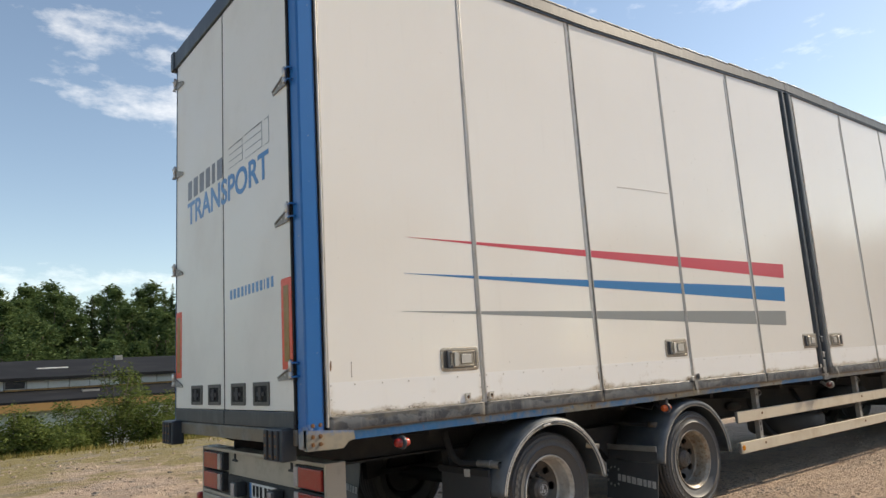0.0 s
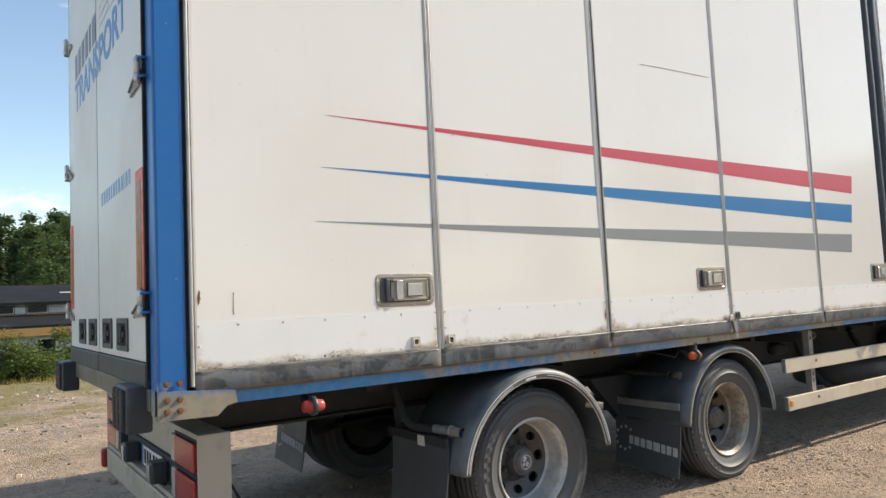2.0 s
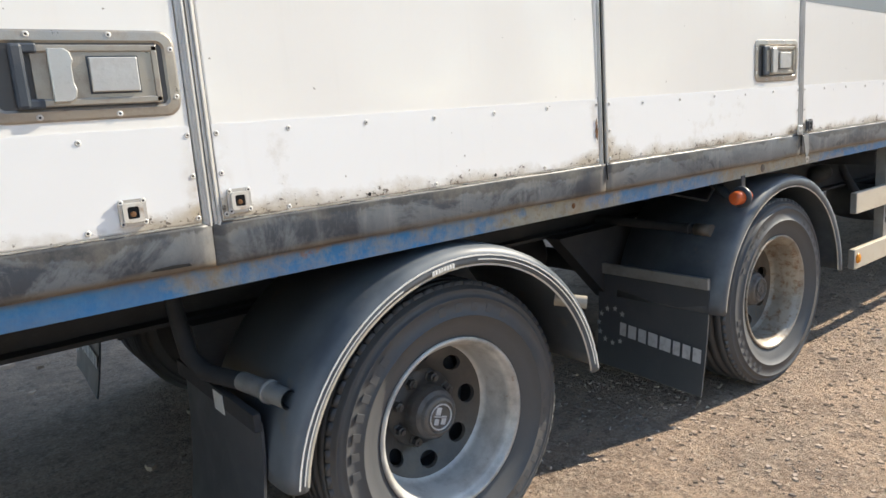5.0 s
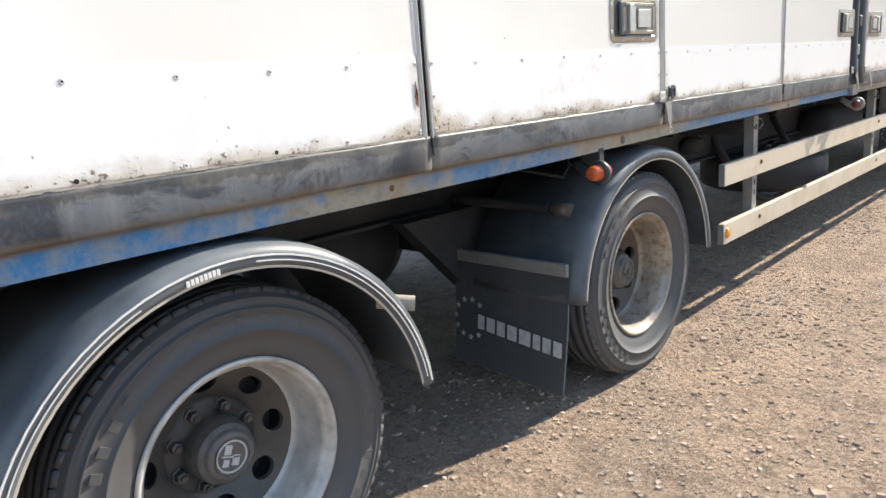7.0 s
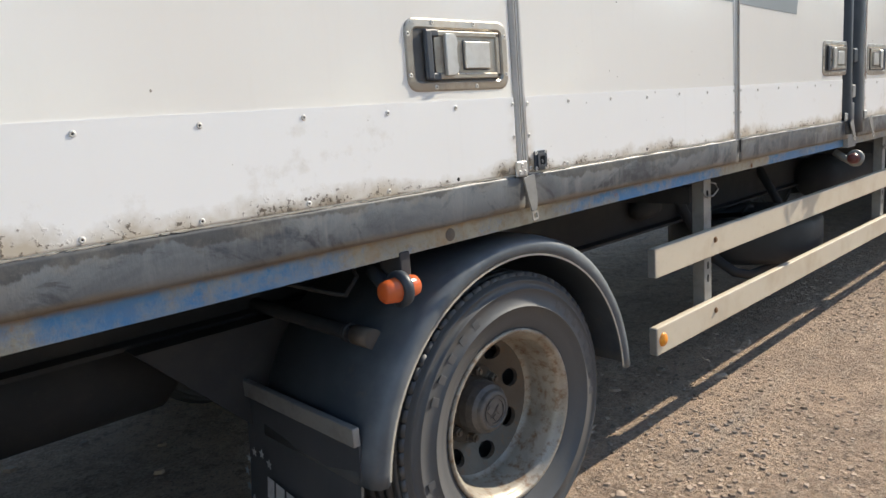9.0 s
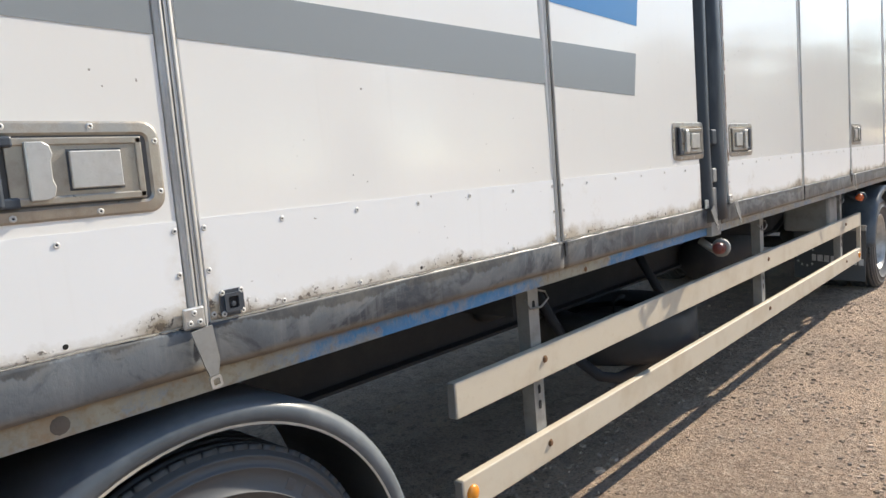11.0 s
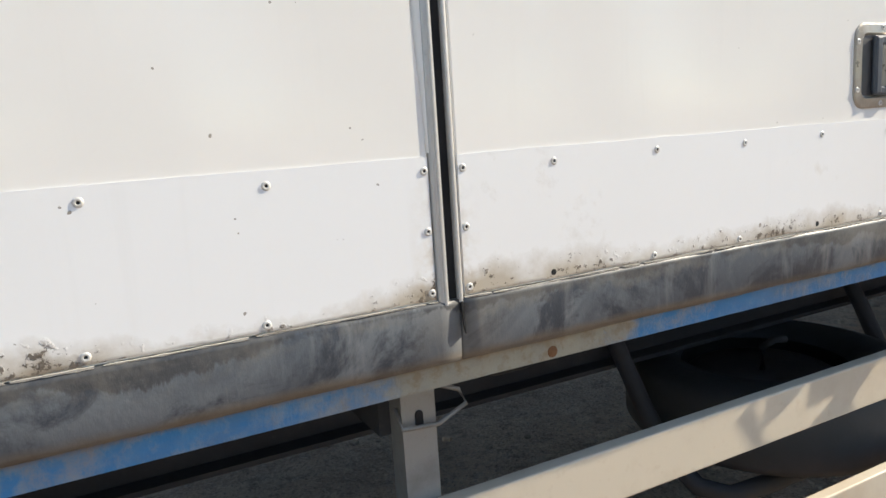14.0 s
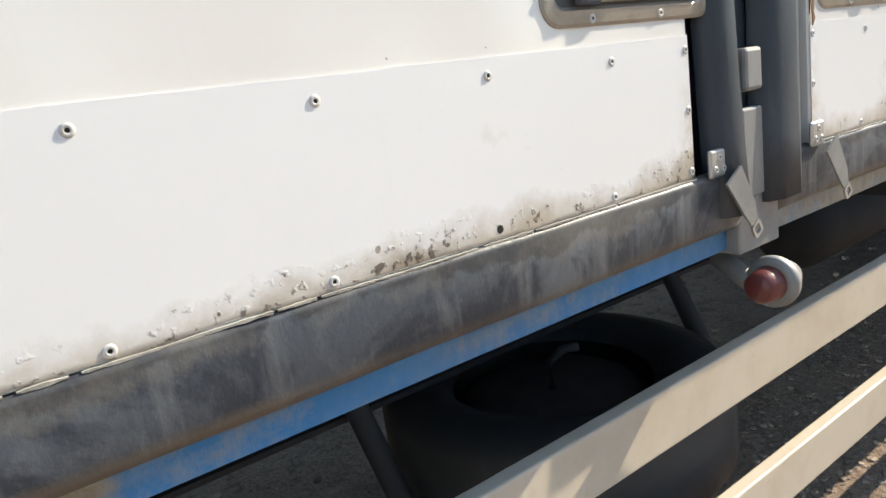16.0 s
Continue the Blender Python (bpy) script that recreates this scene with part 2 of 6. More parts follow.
p.over(p.sum(p.span(ragged, 1.078, 1.088), p.span(p.noise(9.0, 6.0, 0.7), 0.42, 0.60)), (0.19, 0.175, 0.15), 0.45)
p.over(p.sum(p.span(p.sum(zz, p.sum(p.noise(6.0, 6.0, 0.7), 0.020), "ADD"), 1.040, 1.050, 1.0, 0.0), p.span(p.noise(2.6, 5.0), 0.36, 0.56)), (0.15, 0.115, 0.078), 0.75)
p.over(p.span(p.noise(90.0, 4.0, 0.7), 0.60, 0.72), (0.16, 0.16, 0.155), 0.35)
p.relief(p.noise(9.0, 7.0, 0.68, (1, 1, 0.6)), 0.35, 0.005).relief(p.noise(70.0, 4.0, 0.7), 0.25, 0.0015)
SKIRT = p.m
p = Paint("dark_seal_rubber", (0.030, 0.040, 0.053), 0.45)
p.over(p.span(p.noise(6.0, 6.0, 0.6, (2, 2, 0.6)), 0.5, 0.75), (0.105, 0.120, 0.135), 0.6)
SEAL = p.m

SEAM_GREY = simple("dirty_seam_profile", (0.52, 0.51, 0.485), 0.45, 0.30, (0.22, 0.20, 0.17), 0.5, 7.0)
ALU = simple("dull_aluminium", (0.56, 0.55, 0.53), 0.42, 0.75, (0.2, 0.18, 0.15), 0.4, 9.0)
STEEL = simple("brushed_steel_handle", (0.39, 0.355, 0.305), 0.38, 0.65, (0.22, 0.17, 0.12), 0.5, 22.0)
DARK_STEEL = simple("sooty_dark_steel", (0.045, 0.046, 0.050), 0.7, 0.1, (0.075, 0.068, 0.06), 0.6, 7.0, 0.3)
CHASSIS = simple("dusty_black_chassis_paint", (0.028, 0.030, 0.034), 0.75, 0.0, (0.085, 0.080, 0.074), 0.55, 5.0, 0.3)
GREY_STEEL = simple("grey_galvanised_steel", (0.30, 0.30, 0.29), 0.55, 0.4, (0.14, 0.12, 0.1), 0.5, 10.0)
# Dark grey includes the shade of a deeper recess; rear bezels share it.
TRAY = simple("sooty_handle_tray", (0.085, 0.085, 0.086), 0.5, 0.3, (0.13, 0.12, 0.11), 0.5, 30.0, 0)
GRIP = simple("dark_grey_plastic_grip", (0.045, 0.055, 0.07), 0.45, 0.0, (0.12, 0.12, 0.12), 0.3, 20.0)
BLACK = simple("black_gap", (0.008, 0.008, 0.009), 0.8, 0.0, (0.02, 0.02, 0.02), 0.3)
CREAM = simple("cream_guard_rail_paint", (0.60, 0.53, 0.42), 0.42, 0.0, (0.40, 0.29, 0.18), 0.5, 4.0, 0.1)
BEIGE = simple("beige_bumper_paint", (0.42, 0.37, 0.30), 0.5, 0.0, (0.2, 0.17, 0.14), 0.45, 6.0)
RIVET = simple("painted_rivet", (0.60, 0.585, 0.55), 0.4, 0.1, (0.3, 0.27, 0.22), 0.4, 80.0, 0)
FLAKE = simple("peeling_paint_edge", (0.50, 0.47, 0.41), 0.6, 0.0, (0.12, 0.10, 0.08), 0.80, 40.0, 0.4)
EYE_RUST = simple("rust_stained_white_lug", (0.62, 0.59, 0.53), 0.5, 0.0, (0.26, 0.13, 0.05), 0.85, 40.0, 0.2)
TUBE_BROWN = simple("dusty_brown_tube", (0.13, 0.108, 0.09), 0.6, 0.1, (0.06, 0.055, 0.05), 0.5, 18.0, 0.2)
RUSTY = simple("rusty_bolt", (0.22, 0.11, 0.05), 0.8, 0.2, (0.08, 0.05, 0.03), 0.6, 60.0, 0.3)
p = Paint("mudguard_plastic", (0.064, 0.077, 0.092), 0.42)
dust = p.noise(4.0, 6.0, 0.6)
p.over(p.span(dust, 0.38, 0.68), (0.215, 0.236, 0.252), 0.55)
p.over(p.span(p.noise(9.0, 6.0, 0.65), 0.6, 0.74), (0.2, 0.155, 0.10), 0.6)
p.gloss(dust, 0.33, 0.6)
FENDER = p.m
LIP = simple("worn_cream_edge", (0.50, 0.46, 0.38), 0.5, 0.0, (0.2, 0.19, 0.17), 0.5, 9.0)
LINE = simple("white_line_paint", (0.72, 0.71, 0.68), 0.5, 0.0, (0.4, 0.36, 0.28), 0.4, 12.0, 0)
p = Paint("tyre_rubber", (0.080, 0.083, 0.088), 0.55)
p.over(p.span(p.noise(7.0, 6.0, 0.6), 0.45, 0.75), (0.085, 0.082, 0.078), 0.65)
p.over(p.span(p.noise(90.0, 3.0), 0.6, 0.8), (0.11, 0.105, 0.095), 0.4)
p.relief(p.noise(60.0, 4.0), 0.2, 0.002)
TYRE = p.m
TYRE_MARK = TYRE
# Darker than TYRE: the shade under the floor is put into this colour.
SPARE_RUBBER = simple("black_spare_tyre_rubber", (0.040, 0.042, 0.045), 0.6, 0.0, (0.045, 0.043, 0.040), 0.5, 9.0, 0.2)
FLAP = simple("black_rubber_mudflap", (0.062, 0.068, 0.076), 0.5, 0.0, (0.11, 0.11, 0.115), 0.5, 5.0)
FLAP_MARK = simple("pale_grey_print", (0.50, 0.51, 0.52), 0.7, 0.0, (0.12, 0.12, 0.12), 0.5, 30.0, 0)


def wheel_paint(name, colour, rust):
    p = Paint(name, colour, 0.42, 0.25)
    p.over(p.span(p.noise(8.0, 7.0, 0.65), 0.42, 0.7), (0.14, 0.125, 0.105), 0.6)
    p.over(p.span(p.noise(30.0, 6.0, 0.7), 0.62 - rust, 0.78 - rust), (0.17, 0.085, 0.035), 0.8)
    p.relief(p.noise(40.0, 4.0), 0.2, 0.002)
    return p.m


RIM = wheel_paint("silver_wheel_paint", (0.60, 0.59, 0.56), 0.0)
RIM_OLD = wheel_paint("rust_stained_wheel_paint", (0.37, 0.335, 0.28), 0.13)
DISC = wheel_paint("brake_dusted_wheel_disc", (0.07, 0.069, 0.07), 0.0)
# Rusty brown, darkened further for the shade inside the dish.
DISC_OLD = wheel_paint("brown_dusted_wheel_disc", (0.095, 0.080, 0.066), 0.06)
HUB = simple("cast_hub_cap", (0.14, 0.135, 0.13), 0.5, 0.4, (0.05, 0.045, 0.04), 0.5, 30.0)


def lens(name, colour, rough=0.2):
    p = Paint(name, colour, rough)
    p.b.inputs["Transmission Weight"].default_value = 0.15
    p.over(p.span(p.noise(30.0, 4.0), 0.5, 0.8), (0.3, 0.22, 0.18), 0.25)
    p.relief(p.noise(200.0, 0.0), 0.2, 0.001)
    return p.m


# Red lens on its shaded side: the shade is in the colour.
DULL_LENS = lens("faded_red_lens", (0.17, 0.040, 0.035), 0.35)
RED_LENS = lens("red_lamp_lens", (0.40, 0.035, 0.03))
# Lighter copy of RED_LENS, with the sunlight on the front half coloured in.
ROSE_LENS = lens("faded_red_lamp_lens", (0.58, 0.085, 0.065))
AMBER_LENS = lens("amber_lamp_lens", (0.66, 0.13, 0.035))
AMBER_ROUND = lens("amber_reflector", (0.85, 0.32, 0.03))
MILK_LENS = lens("milky_lamp_lens", (0.45, 0.42, 0.42))
BOARD_RED = simple("red_reflective_sheet", (0.70, 0.075, 0.035), 0.4, 0.0, (0.4, 0.08, 0.05), 0.2, 20.0, 0)
BOARD_OLIVE = simple("olive_yellow_reflective_sheet", (0.26, 0.14, 0.02), 0.4, 0.0, (0.2, 0.12, 0.03), 0.3, 20.0, 0)
def film(name, colour):
    p = Paint(name, colour, 0.30)
    p.over(p.span(p.noise(0.7, 3.0), 0.4, 0.8), tuple(0.85 * c + 0.05 for c in colour), 0.4)
    return p.m


INK_RED = film("red_stripe_film", (0.58, 0.065, 0.095))
INK_BLUE = film("blue_stripe_film", (0.022, 0.185, 0.45))
INK_GREY = film("grey_stripe_film", (0.27, 0.29, 0.295))
INK_DARK = simple("dark_grey_lettering_film", (0.16, 0.16, 0.18), 0.4, 0.0, (0.3, 0.3, 0.3), 0.15, 4.0, 0)
PLATE = simple("number_plate_white", (0.7, 0.7, 0.68), 0.4, 0.0, (0.3, 0.28, 0.25), 0.3, 30.0, 0)

p = Paint("sandy_gravel", (0.61, 0.44, 0.315), 0.95)
p.over(p.span(p.noise(0.7, 6.0, 0.6, (0.5, 1.4, 1)), 0.42, 0.62), (0.42, 0.30, 0.22), 0.8)
p.over(p.span(p.noise(3.0, 9.0, 0.75), 0.44, 0.62), (0.33, 0.24, 0.18), 0.75)
p.over(p.span(p.noise(2.0, 7.0, 0.7, (0.35, 2.4, 1)), 0.52, 0.66), (0.52, 0.42, 0.33), 0.6)
p.over(p.span(p.noise(13.0, 8.0, 0.72), 0.52, 0.62), (0.21, 0.155, 0.12), 0.7)
p.over(p.span(p.noise(9.0, 8.0, 0.7), 0.56, 0.66), (0.70, 0.56, 0.44), 0.6)
grain = p.noise(55.0, 6.0, 0.75)
p.over(p.span(grain, 0.50, 0.64), (0.66, 0.525, 0.405), 0.75)
p.over(p.span(p.noise(75.0, 6.0, 0.8), 0.52, 0.64), (0.13, 0.105, 0.09), 0.8)
p.over(p.span(p.noise(160.0, 3.0, 0.7), 0.56, 0.7), (0.10, 0.085, 0.075), 0.6)
y = p.axis("Y")
green = p.span(p.sum(p.noise(0.8, 8.0, 0.7), p.span(y, 4.0, 14.0, -0.08, 0.16), "ADD"), 0.45, 0.60)
p.over(p.sum(green, p.span(y, 3.0, 6.0)), (0.21, 0.175, 0.055), 0.9)
p.over(p.sum(p.span(p.noise(1.2, 6.0, 0.7), 0.5, 0.62), p.span(y, 3.0, 6.0)), (0.22, 0.19, 0.16), 0.7)
p.over(p.span(p.sum(p.noise(0.8, 6.0, 0.65), p.span(y, 14.0, 20.0, -0.3, 0.4), "ADD"), 0.5, 0.6), (0.07, 0.095, 0.025), 0.9)
p.relief(p.noise(7.0, 9.0, 0.75), 1.0, 0.07).relief(grain, 1.0, 0.02)
p.relief(p.noise(30.0, 0.0, 0.5, kind="VORONOI"), 0.5, 0.012)
GRAVEL = p.m
p = Paint("gravel_stone", (0.42, 0.325, 0.25), 0.95, 0.0, 0.2)
p.island(0.5, 1.45)
p.over(p.span(p.noise(2.0, 4.0), 0.5, 0.7), (0.2, 0.2, 0.2), 0.6)
p.relief(p.noise(120.0, 3.0), 0.4, 0.003)
STONE = p.m


# ---- building blocks ----
def part(name, bm, material, parent=None, label="", smooth=False):
    mesh = bpy.data.meshes.new(name)
    bm.to_mesh(mesh)
    bm.free()
    for m in material if isinstance(material, (list, tuple)) else [material]:
        mesh.materials.append(m)
    if smooth:
        for f in mesh.polygons:
            f.use_smooth = True
    ob = new(name, mesh)
    if parent is not None:
        ob.parent = parent
    if label:
        ob["label"] = label
    return ob


def same(ob, at, parent=None, turn=(0, 0, 0)):
    """One more part on ob's mesh, moved to a place of its own."""
    o = new(ob.name.split(".")[0], ob.data)
    o.parent = parent if parent is not None else ob.parent
    o.matrix_basis = pose(*at, *turn)
    return o


def moved(ob, at):
    """Moves ob's origin to at while its shape stays where it is."""
    ob.data.transform(Matrix.Translation(-Vector(at)))
    ob.location = at
    return ob


def empty(name, label="", category="", group="", kind=""):
    return tagged(new(name), label, category, group, kind)


def box(bm, x0, x1, y0, y1, z0, z1, bevel=0.0, mat=0, segments=2):
    r = bmesh.ops.create_cube(bm, size=1.0)
    vs = r["verts"]
    for v in vs:
        v.co = Vector(((x0 + x1) / 2 + v.co.x * (x1 - x0), (y0 + y1) / 2 + v.co.y * (y1 - y0), (z0 + z1) / 2 + v.co.z * (z1 - z0)))
    faces = {f for v in vs for f in v.link_faces}
    for f in faces:
        f.material_index = mat
    if bevel:
        edges = list({e for v in vs for e in v.link_edges})
        r = bmesh.ops.bevel(bm, geom=edges, offset=bevel, segments=segments, affect="EDGES", profile=0.5)
        for f in r["faces"]:
            f.material_index = mat
    return vs


def boxed(*args, bevel=0.0):
    bm = bmesh.new()
    box(bm, *args, bevel=bevel)
    return bm


def prism(bm, outline, depth, place, mat=0):
    """Extrudes a flat outline of (u, v) through depth; place(u, v, w) gives the point."""
    a = [bm.verts.new(place(u, v, 0.0)) for u, v in outline]
    b = [bm.verts.new(place(u, v, depth)) for u, v in outline]
    n = len(a)
    fs = [bm.faces.new(a), bm.faces.new(b[::-1])]
    for i in range(n):
        fs.append(bm.faces.new((a[i], b[i], b[(i + 1) % n], a[(i + 1) % n])))
    for f in fs:
        f.material_index = mat
    bmesh.ops.recalc_face_normals(bm, faces=fs)
    return fs


def lathe(bm, profile, centre, axis="Y", steps=64, mat=0, turns=(0.0, 1.0)):
    """Turns (radius, along) pairs round an axis through centre."""
    c = Vector(centre)
    rings = []
    whole = turns == (0.0, 1.0)
    count = steps if whole else steps + 1
    for i in range(count):
        a = math.tau * (turns[0] + (turns[1] - turns[0]) * i / steps)
        ring = []
        for r, s in profile:
            if axis == "Y":
                ring.append(bm.verts.new(c + Vector((r * math.cos(a), s, r * math.sin(a)))))
            elif axis == "X":
                ring.append(bm.verts.new(c + Vector((s, r * math.cos(a), r * math.sin(a)))))
            else:
                ring.append(bm.verts.new(c + Vector((r * math.cos(a), r * math.sin(a), s))))
        rings.append(ring)
    fs = []
    for i in range(steps):
        a, b = rings[i], rings[(i + 1) % count]
        for j in range(len(profile) - 1):
            fs.append(bm.faces.new((a[j], a[j + 1], b[j + 1], b[j])))
    for f in fs:
        f.material_index = mat
    bmesh.ops.remove_doubles(bm, verts=[v for r in rings for v in r], dist=1e-5)
    bmesh.ops.recalc_face_normals(bm, faces=[f for f in fs if f.is_valid])


def tube(bm, points, radius, steps=12, mat=0, caps=True):
    """A round tube along points."""
    pts = [Vector(q) for q in points]
    rings = []
    for i, q in enumerate(pts):
        d = (pts[min(i + 1, len(pts) - 1)] - pts[max(i - 1, 0)]).normalized()
        side = d.cross(Vector((0, 0, 1)))
        if side.length < 0.05:
            side = d.cross(Vector((1, 0, 0)))
        side.normalize()
        up = side.cross(d)
        rings.append([bm.verts.new(q + radius * (math.cos(math.tau * k / steps) * side + math.sin(math.tau * k / steps) * up)) for k in range(steps)])
    for a, b in zip(rings, rings[1:]):
        for k in range(steps):
            f = bm.faces.new((a[k], a[(k + 1) % steps], b[(k + 1) % steps], b[k]))
            f.material_index, f.smooth = mat, True
    if caps:
        for ring in (rings[0], rings[-1]):
            bm.faces.new(ring).material_index = mat
    bmesh.ops.recalc_face_normals(bm, faces=list(bm.faces))


def rounded(x0, x1, z0, z1, r, n=5):
    """The outline of a rounded rectangle."""
    pts = []
    for cx, cz, a0 in ((x1 - r, z1 - r, 0), (x0 + r, z1 - r, 90), (x0 + r, z0 + r, 180), (x1 - r, z0 + r, 270)):
        for k in range(n + 1):
            a = radians(a0 + 90 * k / n)
            pts.append((cx + r * math.cos(a), cz + r * math.sin(a)))
    return pts


def ring_plate(bm, outer, inner, y0, y1, mat=0):
    """A flat frame in the x-z plane between two outlines of equal length."""
    n = len(outer)
    rows = [[bm.verts.new((u, y, v)) for u, v in o] for o, y in ((outer, y1), (outer, y0), (inner, y0), (inner, y1))]
    fs = []
    for a, b in zip(rows, rows[1:]):
        for i in range(n):
            fs.append(bm.faces.new((a[i], b[i], b[(i + 1) % n], a[(i + 1) % n])))
    for f in fs:
        f.material_index = mat
    bmesh.ops.recalc_face_normals(bm, faces=fs)


# ---- ground ----
GROUND = -0.015


def ground_height(x, y):
    """The yard is level, falls off behind its grassy edge to the low building, and rises again under the wood."""
    z = GROUND
    if y > 14.5:
        z -= 2.3 * min(1.0, (y - 14.5) / 12.0) ** 1.3
    if y > 62:
        z += min((y - 62) * 0.10, 9.0)
    near = max(0.0, 1.0 - abs(y + 1.0) / 16)
    z += 0.012 * noise.noise((x * 0.45, y * 0.45, 0)) * near * (0.0 if 0.0 < y < 2.6 else 1.0)
    if y < -40:
        z += min((-40 - y) * 0.05, 5.0)
    return z


def steps_along(marks):
    out = []
    for a, b, n in marks:
        out += [a + (b - a) * i / n for i in range(n)]
    return out + [marks[-1][1]]


xs = steps_along([(-900, -120, 8), (-120, -30, 12), (-30, -6, 20), (-6, 16, 110), (16, 60, 30), (60, 900, 20)])
ys = steps_along([(-900, -80, 8), (-80, -12, 20), (-12, -4, 24), (-4, 3, 50), (3, 14, 30), (14, 30, 24), (30, 140, 24), (140, 900, 8)])
mesh = bpy.data.meshes.new("ground")
w = len(xs)
mesh.from_pydata([(x, y, ground_height(x, y)) for y in ys for x in xs], [],
                 [(j * w + i, j * w + i + 1, (j + 1) * w + i + 1, (j + 1) * w + i) for j in range(len(ys) - 1) for i in range(w - 1)])
mesh.materials.append(GRAVEL)
for f in mesh.polygons:
    f.use_smooth = True
ground = tagged(new("ground", mesh), "sandy gravel yard with scattered stones and a grassy edge", "ground", kind="structure")

# ---- the trailer: body ----
trailer = empty("trailer", "white box trailer with blue posts, tapering stripes and rusty foot", "trailer")
LENGTH, WIDTH = 13.26, 2.58
FOOT, TOP = 1.114, 4.345
SEAMS = [0.140, 1.384, 2.646, 3.932, 5.216, 6.420]
SEAMS_FRONT = [6.722, 8.022, 9.300, 10.580, 11.865, 13.150]
panels = list(zip(SEAMS, SEAMS[1:])) + list(zip(SEAMS_FRONT, SEAMS_FRONT[1:]))
GAP, LAP = 0.016, 0.026
RIVETS = {0: (0.333, 0.534, 0.738, 0.944, 1.148), 1: (1.573, 1.775, 1.980, 2.186, 2.393), 2: (2.845, 3.054, 3.270, 3.484, 3.693),
          3: (4.138, 4.349, 4.556, 4.764, 4.968), 4: (5.398, 5.604, 5.811, 6.022, 6.229)}



def rise(x):
    """How far the roof edge stands over its height at the rear: it climbs to the middle joint and sinks again."""
    return 0.034 * (min(max(x, 2.9), 6.57) - 2.9) - 0.014 * max(0.0, x - 6.57)


rivet_mesh = None


def rivet(at, parent, turn=(0, 0, 0)):
    global rivet_mesh
    if rivet_mesh is None:
        bm = bmesh.new()
        lathe(bm, [(0.0021, -0.0010), (0.0024, -0.0017), (0.0042, -0.0016), (0.0054, -0.0010), (0.0062, 0.0)], (0, 0, 0), "Y", 10)
        lathe(bm, [(0.0, -0.0008), (0.0021, -0.0010)], (0, 0, 0), "Y", 10, 1)
        rivet_mesh = part("rivet", bm, [RIVET, BLACK], parent, smooth=True)
        rivet_mesh.location = at
        return rivet_mesh
    return same(rivet_mesh, at, parent, turn)


